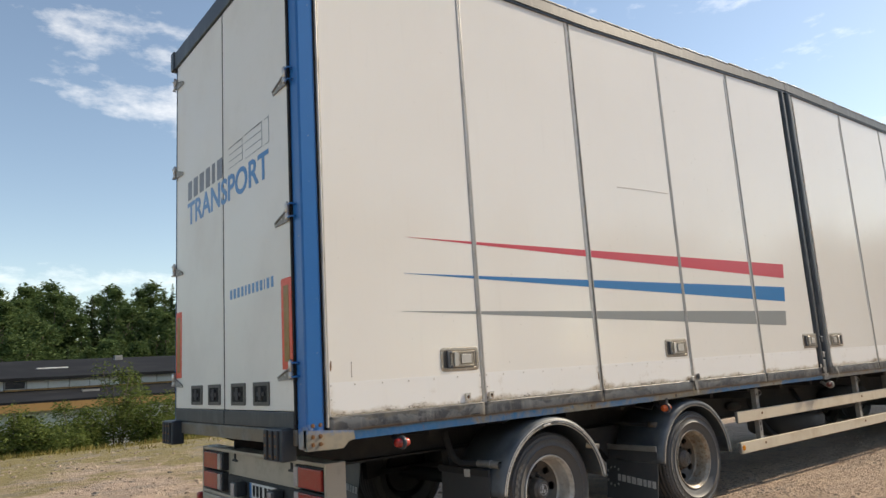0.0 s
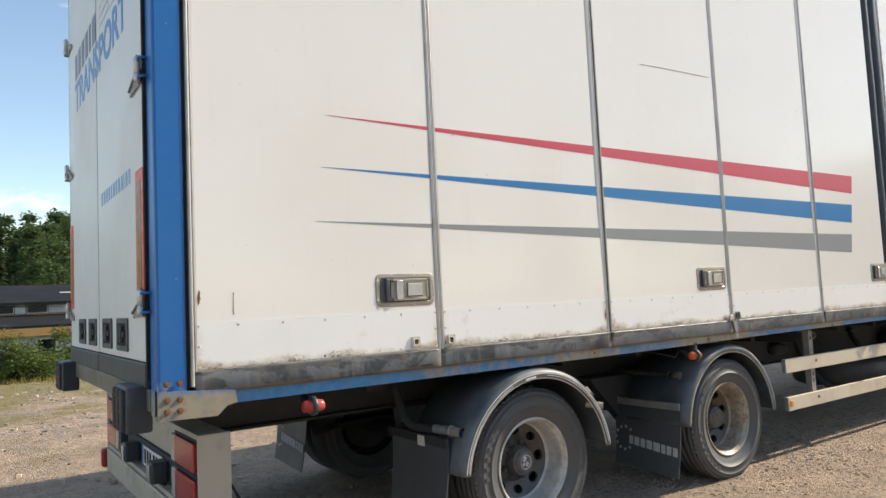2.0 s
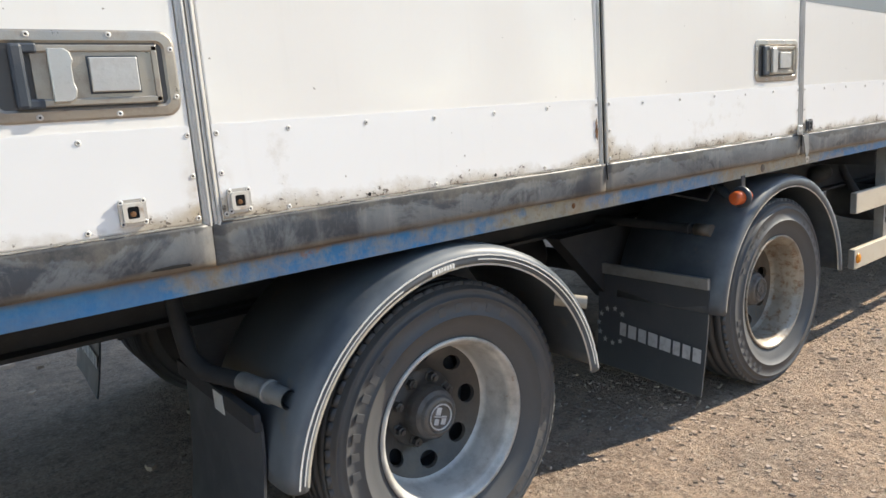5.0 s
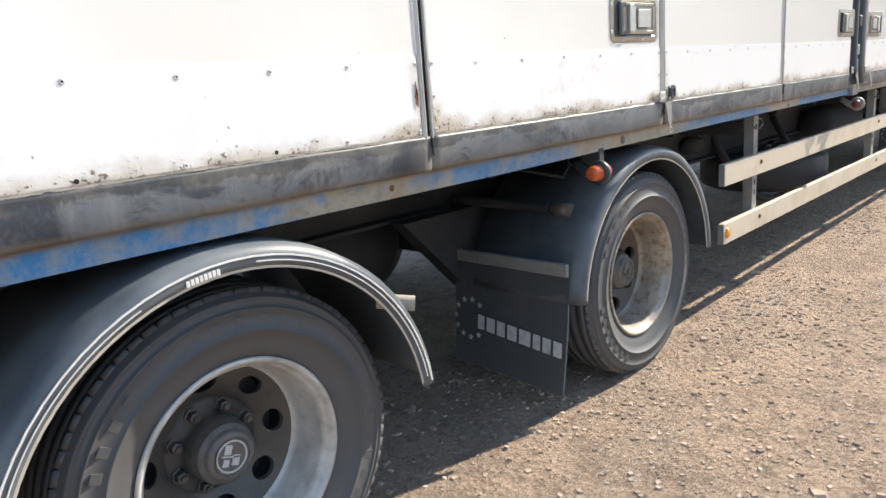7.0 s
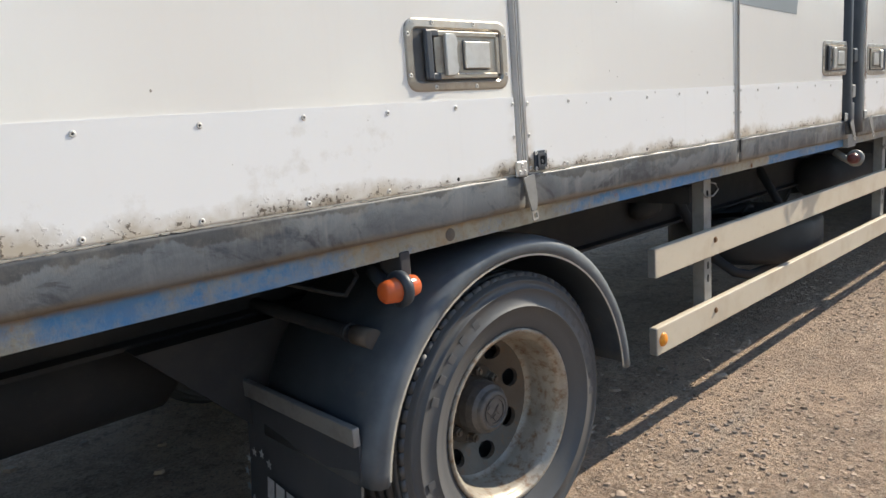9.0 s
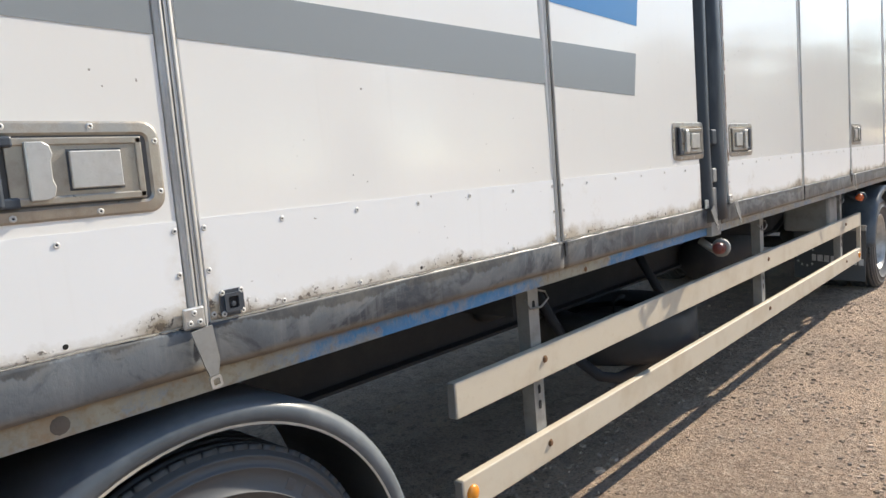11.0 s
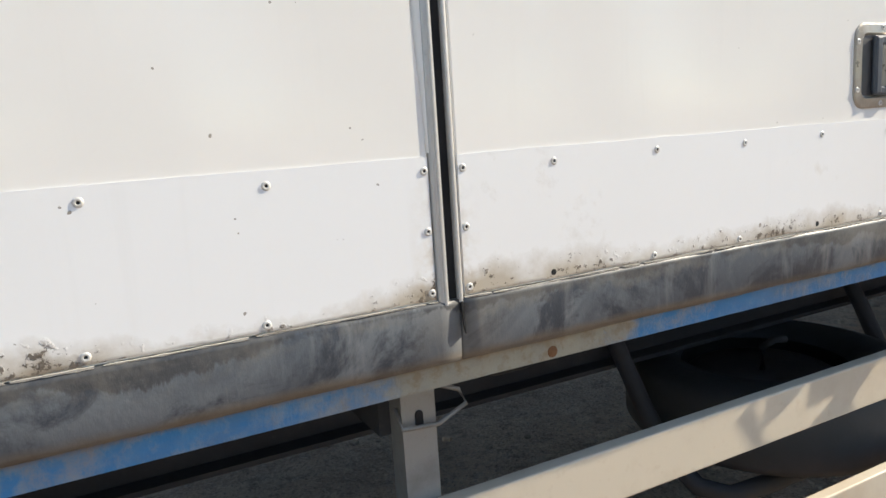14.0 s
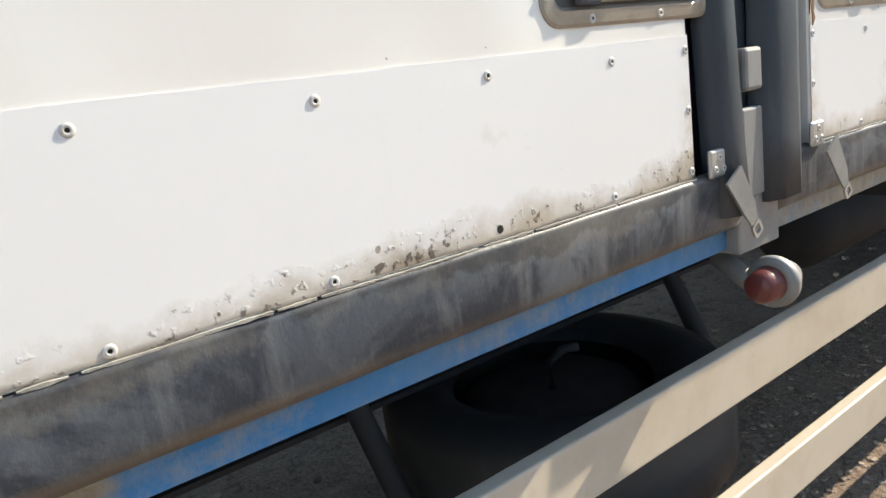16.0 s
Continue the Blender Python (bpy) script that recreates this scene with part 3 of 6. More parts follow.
hole_mesh = None
side_panels = []
rng = random.Random(5)
for i, (a, b) in enumerate(panels):
    bm = bmesh.new()
    x0, x1 = a + GAP, b - LAP
    box(bm, 0, x1 - x0, 0, 0.035, 0, TOP - FOOT + rise((a + b) / 2) + 0.03, 0.004)
    ob = part("side_panel", bm, WHITE, trailer)
    ob.location = (x0, 0, FOOT)
    side_panels.append(ob)
    # the foot plate, whose painted upper edge has lifted here and there
    bm = bmesh.new()
    n = 60
    top = [(x1 - x0 - 0.004) * k / n + 0.002 for k in range(n + 1)]
    hi = [0.203 + 0.0007 * noise.noise((u * 9 + i * 7, 0, 0)) + (0.0012 if rng.random() < 0.08 else 0) for u in top]
    lo = [0.0035 + 0.0035 * noise.noise((u * 14 + i * 3, 4, 0)) for u in top]
    rows = []
    for yy in (-0.0016, -0.0003):
        rows.append(([bm.verts.new((u, yy, v)) for u, v in zip(top, hi)],
                     [bm.verts.new((u, yy, v)) for u, v in zip(top, lo)]))
    for k in range(n):
        (ha, la), (hb, lb) = rows
        bm.faces.new((la[k], la[k + 1], ha[k + 1], ha[k]))
        bm.faces.new((ha[k], ha[k + 1], hb[k + 1], hb[k]))
        bm.faces.new((lb[k], lb[k + 1], la[k + 1], la[k]))
    bmesh.ops.recalc_face_normals(bm, faces=list(bm.faces))
    kick = part("kick_plate", bm, KICK, ob, "white painted foot plate, blistered and rusty along its lower edge")
    wide = x1 - x0
    step = 0.2085
    eaten = {3: (2,), 4: (0, 3), 1: (1, 3), 2: (4,)}.get(i, (2,))
    first = (wide - 4 * step) / 2
    for k in range(5):
        u = RIVETS[i][k] - x0 if i in RIVETS else first + step * k + rng.uniform(-0.004, 0.004)
        rivet((u, -0.0016, 0.183 + rng.uniform(-0.002, 0.002)), kick)
        if k not in eaten:
            rivet((u - 0.014 + rng.uniform(-0.006, 0.006), -0.0016, 0.012 + rng.uniform(-0.002, 0.003)), kick)
    for u in (0.010, wide - 0.008):
        rivet((u, -0.0016, 0.184), kick)
        rivet((u, -0.0016, 0.101), kick)
        rivet((u, -0.0016, 0.014), kick)
    # the paint film peels off the folded lower edge
    bm = bmesh.new()
    prev = None
    n = 260
    for k in range(n + 1):
        x = wide * k / n
        a0 = noise.noise((x * 5, i * 4.0, 2))
        b0 = noise.noise((x * 46, i * 4.0, 6)) * 0.7 + rng.uniform(-0.3, 0.3)
        mid, tall = 0.0005 + 0.0022 * a0, max(0.0003, 0.0012 + 0.0014 * b0 + 0.0007 * a0)
        out = -0.0040 - 0.0018 * noise.noise((x * 11, i * 4.0, 9))
        row = [bm.verts.new(q) for q in ((x, 0.0, mid + tall), (x, out, mid + tall * 0.8), (x, out * 0.9, mid - tall), (x, 0.002, mid - tall * 1.1))]
        if prev and not (b0 < -0.36):
            for j in range(3):
                bm.faces.new((prev[j], row[j], row[j + 1], prev[j + 1]))
        prev = row
    bmesh.ops.recalc_face_normals(bm, faces=list(bm.faces))
    part("peeling_edge", bm, FLAKE, kick, "ragged peeling edge")
    # small rust-eaten holes along the foot
    for k in eaten:
        at = ((RIVETS[i][k] - x0 if i in RIVETS else first + step * k) - 0.008, -0.0018, 0.014 + rng.uniform(-0.002, 0.003))
        if hole_mesh is None:
            bm = bmesh.new()
            lathe(bm, [(0.0, -0.0003), (0.0038, -0.0004), (0.0050, 0.0)], (0, 0, 0), "Y", 9)
            hole_mesh = part("rust_hole", bm, BLACK, kick, "rust-eaten hole")
            hole_mesh.location = at
        else:
            same(hole_mesh, at, kick)


def strip(bm, x0, x1, z0, z1, y0, y1, mat=0):
    """An upright rounded profile."""
    r = min(x1 - x0, y1 - y0) * 0.45
    prism(bm, rounded(x0, x1, y0, y1, r, 3), z1 - z0, lambda u, v, w: (u, v, z0 + w), mat)


# aluminium profiles that edge each panel, the wider one behind, with a dark gap between
for k, x in enumerate(SEAMS[1:-1] + SEAMS_FRONT[1:-1]):
    pale = k in (0, 2, 5, 7)
    g = 0.003 if pale else 0.0065
    for x0, x1, rib in ((x - LAP + 0.001, x - g, -1), (x + g, x + GAP - 0.001, 1)):
        bm = bmesh.new()
        strip(bm, x0, x1, FOOT - 0.006, TOP + rise(x), -0.0034, 0.012)
        mid = x0 + (x1 - x0) * (0.62 if rib < 0 else 0.35)
        strip(bm, mid - 0.0030, mid + 0.0030, FOOT - 0.006, TOP + rise(x), -0.0052, 0.0)
        part("seam_profile", bm, SEAM_GREY, trailer, smooth=False)
    if pale:
        part("seam_gap", boxed(x - g, x + g, -0.0035, 0.04, FOOT - 0.01, TOP + rise(x)), SEAM_GREY, trailer, "pale strip in the panel seam")
    else:
        part("seam_gap", boxed(x - g, x + g, 0.004, 0.04, FOOT - 0.01, TOP + rise(x)), BLACK, trailer, "dark rubber in the panel seam")
        # above the foot plate the edge of the panel has bowed outwards
        bm = bmesh.new()
        rows = []
        for j in range(13):
            z = 1.322 + (TOP - 1.322) * (j / 12) ** 2
            f = min(1.0, (z - 1.322) / 0.60)
            rows.append([bm.verts.new((x - LAP + 0.002, -0.0004 - 0.0036 * f, z)), bm.verts.new((x - LAP - 0.002 - 0.026 * f, -0.0003, z)),
                         bm.verts.new((x - LAP + 0.002, 0.004, z))])
        for ra, rb in zip(rows, rows[1:]):
            for j in range(2):
                bm.faces.new((ra[j], ra[j + 1], rb[j + 1], rb[j]))
        bmesh.ops.recalc_face_normals(bm, faces=list(bm.faces))
        part("bowed_edge", bm, WHITE, trailer, "white panel edge bowed outwards", smooth=True)
for x, s in ((SEAMS[0], 1), (SEAMS_FRONT[-1], -1)):
    bm = bmesh.new()
    strip(bm, x - 0.008, x + 0.006, FOOT - 0.06, TOP, -0.008, 0.02)
    strip(bm, x + s * 0.012 - 0.004, x + s * 0.012 + 0.004, FOOT, TOP, -0.004, 0.02)
    part("edge_profile", bm, SEAM_GREY, trailer)

# the middle joint: two thick rubber seals, a pale post behind, a bolt plate at its foot
for x0, x1 in ((6.436, 6.516), (6.584, 6.706)):
    bm = bmesh.new()
    n = 34
    rows = []
    for k in range(n + 1):
        z = 1.045 + (TOP + 0.115 - 1.045) * k / n
        out = -0.014 - 0.004 * noise.noise((x0 * 5, z * 3, 1)) - (0.010 * max(0, 1 - (z - 1.035) / 0.25))
        shift = 0.006 * noise.noise((x0, z * 2.2, 7)) + (0.012 if x0 < 6.5 else -0.012) * max(0, 1 - (z - 1.035) / 0.3)
        rows.append([bm.verts.new((x0 + shift + (x1 - x0) * u, out * v + 0.02 * (1 - v), z)) for u, v in ((0, 0), (0.06, 0.7), (0.3, 1), (0.7, 1), (0.94, 0.7), (1, 0))])
    for ra, rb in zip(rows, rows[1:]):
        for j in range(5):
            bm.faces.new((ra[j], ra[j + 1], rb[j + 1], rb[j]))
    bm.faces.new(rows[0][::-1])
    bmesh.ops.recalc_face_normals(bm, faces=list(bm.faces))
    part("rubber_seal", bm, SEAL, trailer, "thick grey rubber door seal", smooth=True)
part("centre_post", boxed(6.50, 6.60, 0.02, 0.10, 1.47, TOP + 0.115, bevel=0.003), ALU, trailer, "pale aluminium post between the seals")
# Nearly flush box; its dark colour stands for shade between the seals.
part("post_foot", boxed(6.50, 6.60, 0.024, 0.10, 1.0, 1.469, bevel=0.003), SEAL, trailer, "dark box standing for the shaded recess below the middle post")
part("bolt_plate", boxed(6.520, 6.578, -0.004, 0.018, 1.06, 1.20, bevel=0.004), GREY_STEEL, trailer, "steel keeper plate")
part("bolt_block", boxed(6.524, 6.572, -0.010, 0.018, 1.225, 1.29, bevel=0.006), GREY_STEEL, trailer)
part("bolt_block", boxed(6.520, 6.580, -0.014, 0.018, 1.40, 1.47, bevel=0.008), SEAL, trailer)
bm = bmesh.new()
box(bm, 6.505, 6.625, 0.000, 0.05, 0.972, 1.06, 0.004)
part("sill_plate", bm, GREY_STEEL, trailer, "grey plate at the foot of the middle joint")

# the rubber skirt below the panels and the chipped blue rail
for i, (a, b) in enumerate([(0.150, 1.374), (1.377, 2.645), (2.648, 3.928), (3.931, 5.223), (5.226, 6.505), (6.625, 8.02), (8.023, 9.30), (9.303, 10.58), (10.583, 11.865), (11.868, 13.22)]):
    bm = bmesh.new()
    n = 40
    rows = []
    for k in range(n + 1):
        x = a + (b - a) * k / n
        wob = noise.noise((x * 1.7, 0, i * 5.0))
        wob2 = noise.noise((x * 6.0, 3, i * 5.0))
        edge = 1.0
        rows.append([bm.verts.new(q) for q in ((x, 0.012, 1.116), (x, -0.003 * edge, 1.113 + 0.002 * wob2), (x, -0.005 - 0.001 * wob, 1.106),
                                               (x, -0.003 - 0.003 * wob * edge, 1.066), (x, -0.002 - 0.002 * wob2 * edge, 1.030),
                                               (x, 0.002, 1.0215 + 0.002 * wob2), (x, 0.024, 1.0205))])
    for ra, rb in zip(rows, rows[1:]):
        for j in range(6):
            bm.faces.new((ra[j], ra[j + 1], rb[j + 1], rb[j]))
    for r in (rows[0], rows[-1]):
        bm.faces.new(r)
    bmesh.ops.recalc_face_normals(bm, faces=list(bm.faces))
    part("rubber_skirt", bm, SKIRT, trailer, "weathered grey rubber skirt with pale streaks", smooth=True)
# the skirt has torn open under the seams
for x in (2.647, 3.930, 5.225, 8.022, 9.302):
    bm = bmesh.new()
    prism(bm, [(x - 0.002, 1.110), (x + 0.002, 1.110), (x + 0.0025, 1.090), (x + 0.004, 1.062), (x + 0.001, 1.074), (x - 0.0005, 1.092)], 0.004, lambda u, v, w: (u, -0.0085 + max(0.0, 1.075 - v) * 0.05 + w, v))
    part("skirt_tear", bm, BLACK, trailer, "dark tear in the rubber skirt")
bm = bmesh.new()
prism(bm, [(1.240, 1.0350), (1.262, 1.0335), (1.322, 1.0330), (1.318, 1.0385), (1.285, 1.0405), (1.250, 1.0385)], 0.003, lambda u, v, w: (u, -0.0055 + w, v))
part("skirt_slit", bm, BLACK, trailer, "dark slit over the rail")
bm = bmesh.new()
prism(bm, [(0.27, 0.966), (3.0, 0.967), (4.3, 0.976), (5.3, 0.980), (LENGTH, 0.981), (LENGTH, 1.0195), (0.27, 1.0195)], 0.106, lambda u, v, w: (u, 0.024 + w, v))
box(bm, 0.27, LENGTH, 0.030, 0.10, 1.0195, 1.026, 0.0)
part("side_rail", bm, RAIL_BLUE, trailer, "steel side rail with flaking blue paint over beige primer")
bm = bmesh.new()
prism(bm, [(0.0, 0.93), (0.0, 1.05), (0.31, 1.024), (0.32, 0.972), (0.275, 0.962), (0.235, 0.925)], 0.05, lambda u, v, w: (u, -0.006 + w, v))
part("corner_bracket", bm, BARE_PLATE, trailer, "corner plate where the blue post meets the rail")

# corner posts, roof edge, roof, front and far walls
for y0, y1 in ((0.0, 0.125), (WIDTH - 0.09, WIDTH)):
    bm = bmesh.new()
    box(bm, 0.0, 0.118, y0, y1, 0.935, TOP + 0.02, 0.012)
    part("corner_post", bm, POST_BLUE, trailer, "blue painted corner post, bare and rusty at its foot")
part("post_gap", boxed(0.1185, 0.134, 0.010, 0.05, 1.05, TOP), BLACK, trailer)
BOLT = None


def bolt(at, parent, turn=(0, 0, 0), scale=1.0, material=None):
    global BOLT
    if BOLT is None:
        bm = bmesh.new()
        lathe(bm, [(0.0, -0.007), (0.008, -0.007), (0.0095, -0.006), (0.0095, -0.0015), (0.014, -0.0015), (0.014, 0.0)], (0, 0, 0), "Y", 6)
        BOLT = part("bolt", bm, RUSTY, parent)
        BOLT.location = at
        return BOLT
    o = same(BOLT, at, parent, turn)
    o.scale = (scale,) * 3
    return o


for x in (0.035, 0.085):
    for z in (0.965, 1.01, 1.075):
        bolt((x, -0.0065, z), trailer)
for x0, x1 in ((0.0, 2.9), (2.9, 6.545), (6.555, LENGTH)):
    za, zb = TOP + rise(x0), TOP + rise(x1)
    bm = bmesh.new()
    prism(bm, [(x0, za + 0.012), (x1, zb + 0.012), (x1, zb + 0.115), (x0, za + 0.115)], 0.052, lambda u, v, w: (u, -0.022 + w, v))
    gutter = part("roof_gutter", bm, SEAL, trailer, "dark rubber roof edge")
    bm = bmesh.new()
    prism(bm, [(x0, za - 0.012), (x1, zb - 0.012), (x1, zb + 0.010), (x0, za + 0.010)], 0.044, lambda u, v, w: (u, -0.014 + w, v))
    part("lip", bm, SEAL, gutter)
bm = bmesh.new()
prev = 0.0
for k in range(30):
    nxt = LENGTH * (k + 1) / 30
    box(bm, prev, nxt - 0.02, -0.026, 0.05, TOP + 0.117 + rise((prev + nxt) / 2), TOP + 0.130 + rise((prev + nxt) / 2) + 0.006 * noise.noise((k * 1.7, 0, 0)), 0.003)
    prev = nxt
part("roof_trim", bm, GREY_STEEL, trailer, "dented pale trim along the roof edge")
part("roof", boxed(0.0, LENGTH, 0.02, WIDTH - 0.02, TOP + 0.03, TOP + 0.125), WHITE, trailer)
part("front_wall", boxed(LENGTH - 0.06, LENGTH, 0.04, WIDTH - 0.04, 1.0, TOP + 0.02), WHITE, trailer)
part("front_post", boxed(13.152, LENGTH, 0.0, 0.04, 0.98, TOP + 0.02, bevel=0.008), ALU, trailer)
part("far_side_wall", boxed(0.14, LENGTH - 0.02, WIDTH - 0.04, WIDTH, 1.0, TOP + 0.02), WHITE, trailer)
part("floor", boxed(0.03, LENGTH - 0.03, 0.06, WIDTH - 0.05, 0.985, 1.10), CHASSIS, trailer, "dark trailer floor")

# ---- stripes on the side ----
for label, mat, tip, tip_z, top, foot in (("red", INK_RED, 0.775, 2.262, 2.286, 2.128), ("blue", INK_BLUE, 0.745, 2.010, 2.028, 1.867), ("grey", INK_GREY, 0.705, 1.753, 1.762, 1.603)):
    def cut(z):
        """The slanting end of the stripes."""
        return 5.793 + 0.172 * (z - 1.603)

    def level(x, z):
        return tip_z + (z - tip_z) * (x - tip) / (cut(z) - tip)
    for i, (a, b) in enumerate(panels[:5]):
        x0, x1 = max(tip, a + GAP + 0.002), b - LAP - 0.002
        last = x1 > cut(top)
        bm = bmesh.new()
        pts = [(x0, level(x0, foot) - 0.0012), (cut(foot), foot) if last else (x1, level(x1, foot)), (cut(top), top) if last else (x1, level(x1, top)), (x0, level(x0, top))]
        prism(bm, pts, 0.0006, lambda u, v, w: (u, -0.0011 + w, v))
        o = part("stripe", bm, mat, side_panels[i], label + " tapering stripe of film")
        o.matrix_parent_inverse = Matrix.Translation(-Vector(side_panels[i].location))

# ---- panel details ----
bm = bmesh.new()
tube(bm, [(3.10, -0.0003, 2.872), (3.30, -0.0004, 2.880), (3.45, -0.0008, 2.884), (3.65, -0.0010, 2.888), (3.86, -0.0008, 2.892)], 0.0016, 5)
o = part("scratch", bm, RUSTY, side_panels[2], "long thin scratch in the paint")
o.matrix_parent_inverse = Matrix.Translation(-Vector(side_panels[2].location))
bm = bmesh.new()
tube(bm, [(0.313, -0.0006, 1.348), (0.315, -0.0006, 1.428)], 0.0010, 5)
o = part("scratch", bm, RUSTY, side_panels[0], "short upright scratch between two screw holes")
o.matrix_parent_inverse = Matrix.Translation(-Vector(side_panels[0].location))
for z in (1.345, 1.431):
    o = same(hole_mesh, (0, 0, 0), side_panels[0])
    o.matrix_basis = pose(0.314 - side_panels[0].location.x, -0.0008, z - FOOT)
    o.scale = (0.7, 0.7, 0.7)
def letter_row(words, height, gap=0.18):
    """Plain letter-sized blocks in place of a name: (x0, x1) of each."""
    x, out = 0.0, []
    for wd in words:
        out.append((x, x + wd * height))
        x += (wd + gap) * height
    return out, x - gap * height


def handle(x0, z0, flip=False, wide=0.339, tall=0.163):
    """A recessed door handle: steel bezel, dark tray, lever plate with a grip, keeper tongue and lock plate."""
    def span(u0, u1):
        return (x0 + wide - u1, x0 + wide - u0) if flip else (x0 + u0, x0 + u1)
    bm = bmesh.new()
    rim, lip = rounded(x0, x0 + wide, z0, z0 + tall, 0.030), rounded(x0 + 0.004, x0 + wide - 0.004, z0 + 0.004, z0 + tall - 0.004, 0.027)
    edge = rounded(x0 + 0.020, x0 + wide - 0.020, z0 + 0.019, z0 + tall - 0.019, 0.016)
    deep = rounded(x0 + 0.025, x0 + wide - 0.025, z0 + 0.024, z0 + tall - 0.024, 0.012)
    rows = [[bm.verts.new((u, y, v)) for u, v in o] for o, y in ((rim, 0.001), (rim, -0.0015), (lip, -0.0030), (edge, -0.0045), (deep, -0.001))]
    n = len(rim)
    for ra, rb in zip(rows, rows[1:]):
        for i in range(n):
            bm.faces.new((ra[i], rb[i], rb[(i + 1) % n], ra[(i + 1) % n]))
    bmesh.ops.recalc_face_normals(bm, faces=list(bm.faces))
    h = part("door_handle", bm, STEEL, trailer, "recessed steel door handle with a dark grip")
    part("tray", boxed(x0 + 0.018, x0 + wide - 0.018, -0.0012, 0.002, z0 + 0.018, z0 + tall - 0.018), TRAY, h, "dark tray behind the lever")
    # the lever plate with turned-up edges
    bm = bmesh.new()
    a, b = span(0.085, wide - 0.036)
    box(bm, a, b, -0.0055, -0.0022, z0 + 0.030, z0 + tall - 0.030, 0.0012)
    part("lever", bm, STEEL, h)
    part("lever_edge", boxed(a, b, -0.0085, -0.0022, z0 + tall - 0.040, z0 + tall - 0.027, bevel=0.0022), STEEL, h)
    part("lever_edge", boxed(a, b, -0.0085, -0.0022, z0 + 0.027, z0 + 0.040, bevel=0.0022), STEEL, h)
    a, b = span(wide - 0.048, wide - 0.036)
    part("lever_edge", boxed(a, b, -0.0085, -0.0022, z0 + 0.028, z0 + tall - 0.028, bevel=0.0022), STEEL, h)
    bm = bmesh.new()
    a, b = span(0.052, 0.076)
    box(bm, a, b, -0.013, -0.0015, z0 + 0.024, z0 + tall - 0.024, 0.006)
    a, b = span(0.060, 0.098)
    box(bm, a, b, -0.011, -0.0015, z0 + tall - 0.042, z0 + tall - 0.024, 0.004)
    box(bm, a, b, -0.011, -0.0015, z0 + 0.024, z0 + 0.042, 0.004)
    part("grip", bm, GRIP, h, "dark grey plastic grip")
    bm = bmesh.new()
    a, b = span(0.112, 0.152)
    side = a if flip else b
    s = -1 if flip else 1
    near = b if flip else a
    prism(bm, [(near, z0 + 0.034), (side - s * 0.014, z0 + 0.034), (side - s * 0.004, z0 + 0.040), (side, z0 + 0.055), (side - s * 0.004, z0 + 0.066), (side - s * 0.004, z0 + tall - 0.066),
               (side, z0 + tall - 0.055), (side - s * 0.004, z0 + tall - 0.040), (side - s * 0.014, z0 + tall - 0.034), (near, z0 + tall - 0.034)], 0.011, lambda u, v, w: (u, -0.017 + w, v))
    bmesh.ops.bevel(bm, geom=list(bm.edges), offset=0.0018, segments=1, affect="EDGES")
    part("tongue", bm, ALU, h)
    a, b = span(0.178, wide - 0.076)
    # Thin dark sheet draws the shadow round the raised lock plate.
    part("plate_gap", boxed(a - 0.003, b + 0.003, -0.0062, -0.005, z0 + 0.047, z0 + tall - 0.047), GRIP, h, "dark border standing for the shadow round the lock plate")
    part("lock_plate", boxed(a, b, -0.0135, -0.005, z0 + 0.050, z0 + tall - 0.050, bevel=0.002), ALU, h)
    for u, v in ((0.009, 0.036), (0.009, tall - 0.036), (wide - 0.009, 0.036), (wide - 0.009, tall - 0.036), (0.085, 0.009), (0.22, 0.009), (0.085, tall - 0.009), (0.22, tall - 0.009)):
        rivet((span(u, u)[0], -0.0034, z0 + v), h)
    return h


for x0, z0 in ((1.009, 1.339), (3.550, 1.333), (6.113, 1.340)):
    handle(x0, z0 + (0.006 if 3.0 < x0 < 4.0 else 0.0))
for x0 in (6.766, 9.330, 11.905):
    handle(x0, 1.336, flip=True)


def strap(x, z, turn=0.0):
    """A hinged keeper: riveted cap, hanging steel tongue with a loop at its tip."""
    bm = bmesh.new()
    box(bm, -0.022, 0.022, -0.008, 0.0, -0.020, 0.022, 0.004)
    s = part("latch_strap", bm, ALU, trailer, "riveted steel latch strap")
    bm = bmesh.new()
    prism(bm, [(-0.022, 0.0), (0.022, 0.0), (0.020, -0.070), (0.010, -0.094), (-0.008, -0.094), (-0.013, -0.070)], 0.004, lambda u, v, w: (u, -0.029 + w + 0.01 * v, v - 0.006))
    part("tongue", bm, GREY_STEEL, s)
    bm = bmesh.new()
    ring_plate(bm, rounded(-0.010, 0.014, -0.126, -0.102, 0.005, 2), rounded(-0.005, 0.009, -0.121, -0.107, 0.003, 2), -0.030, -0.026)
    part("loop", bm, ALU, s)
    for u, v in ((-0.010, -0.008), (0.010, -0.008), (0.0, 0.010)):
        rivet((u, -0.008, v), s)
    for o in s.children:
        if o.name.split(".")[0] in ("tongue", "loop"):
            o.matrix_basis = pose(0, 0, -0.012, 0, turn, 0)
    s.matrix_basis = pose(x, -0.004, z)


strap(3.912, 1.130, -8)
strap(6.440, 1.130, -30)
strap(6.742, 1.130, -30)
strap(9.285, 1.130, -10)


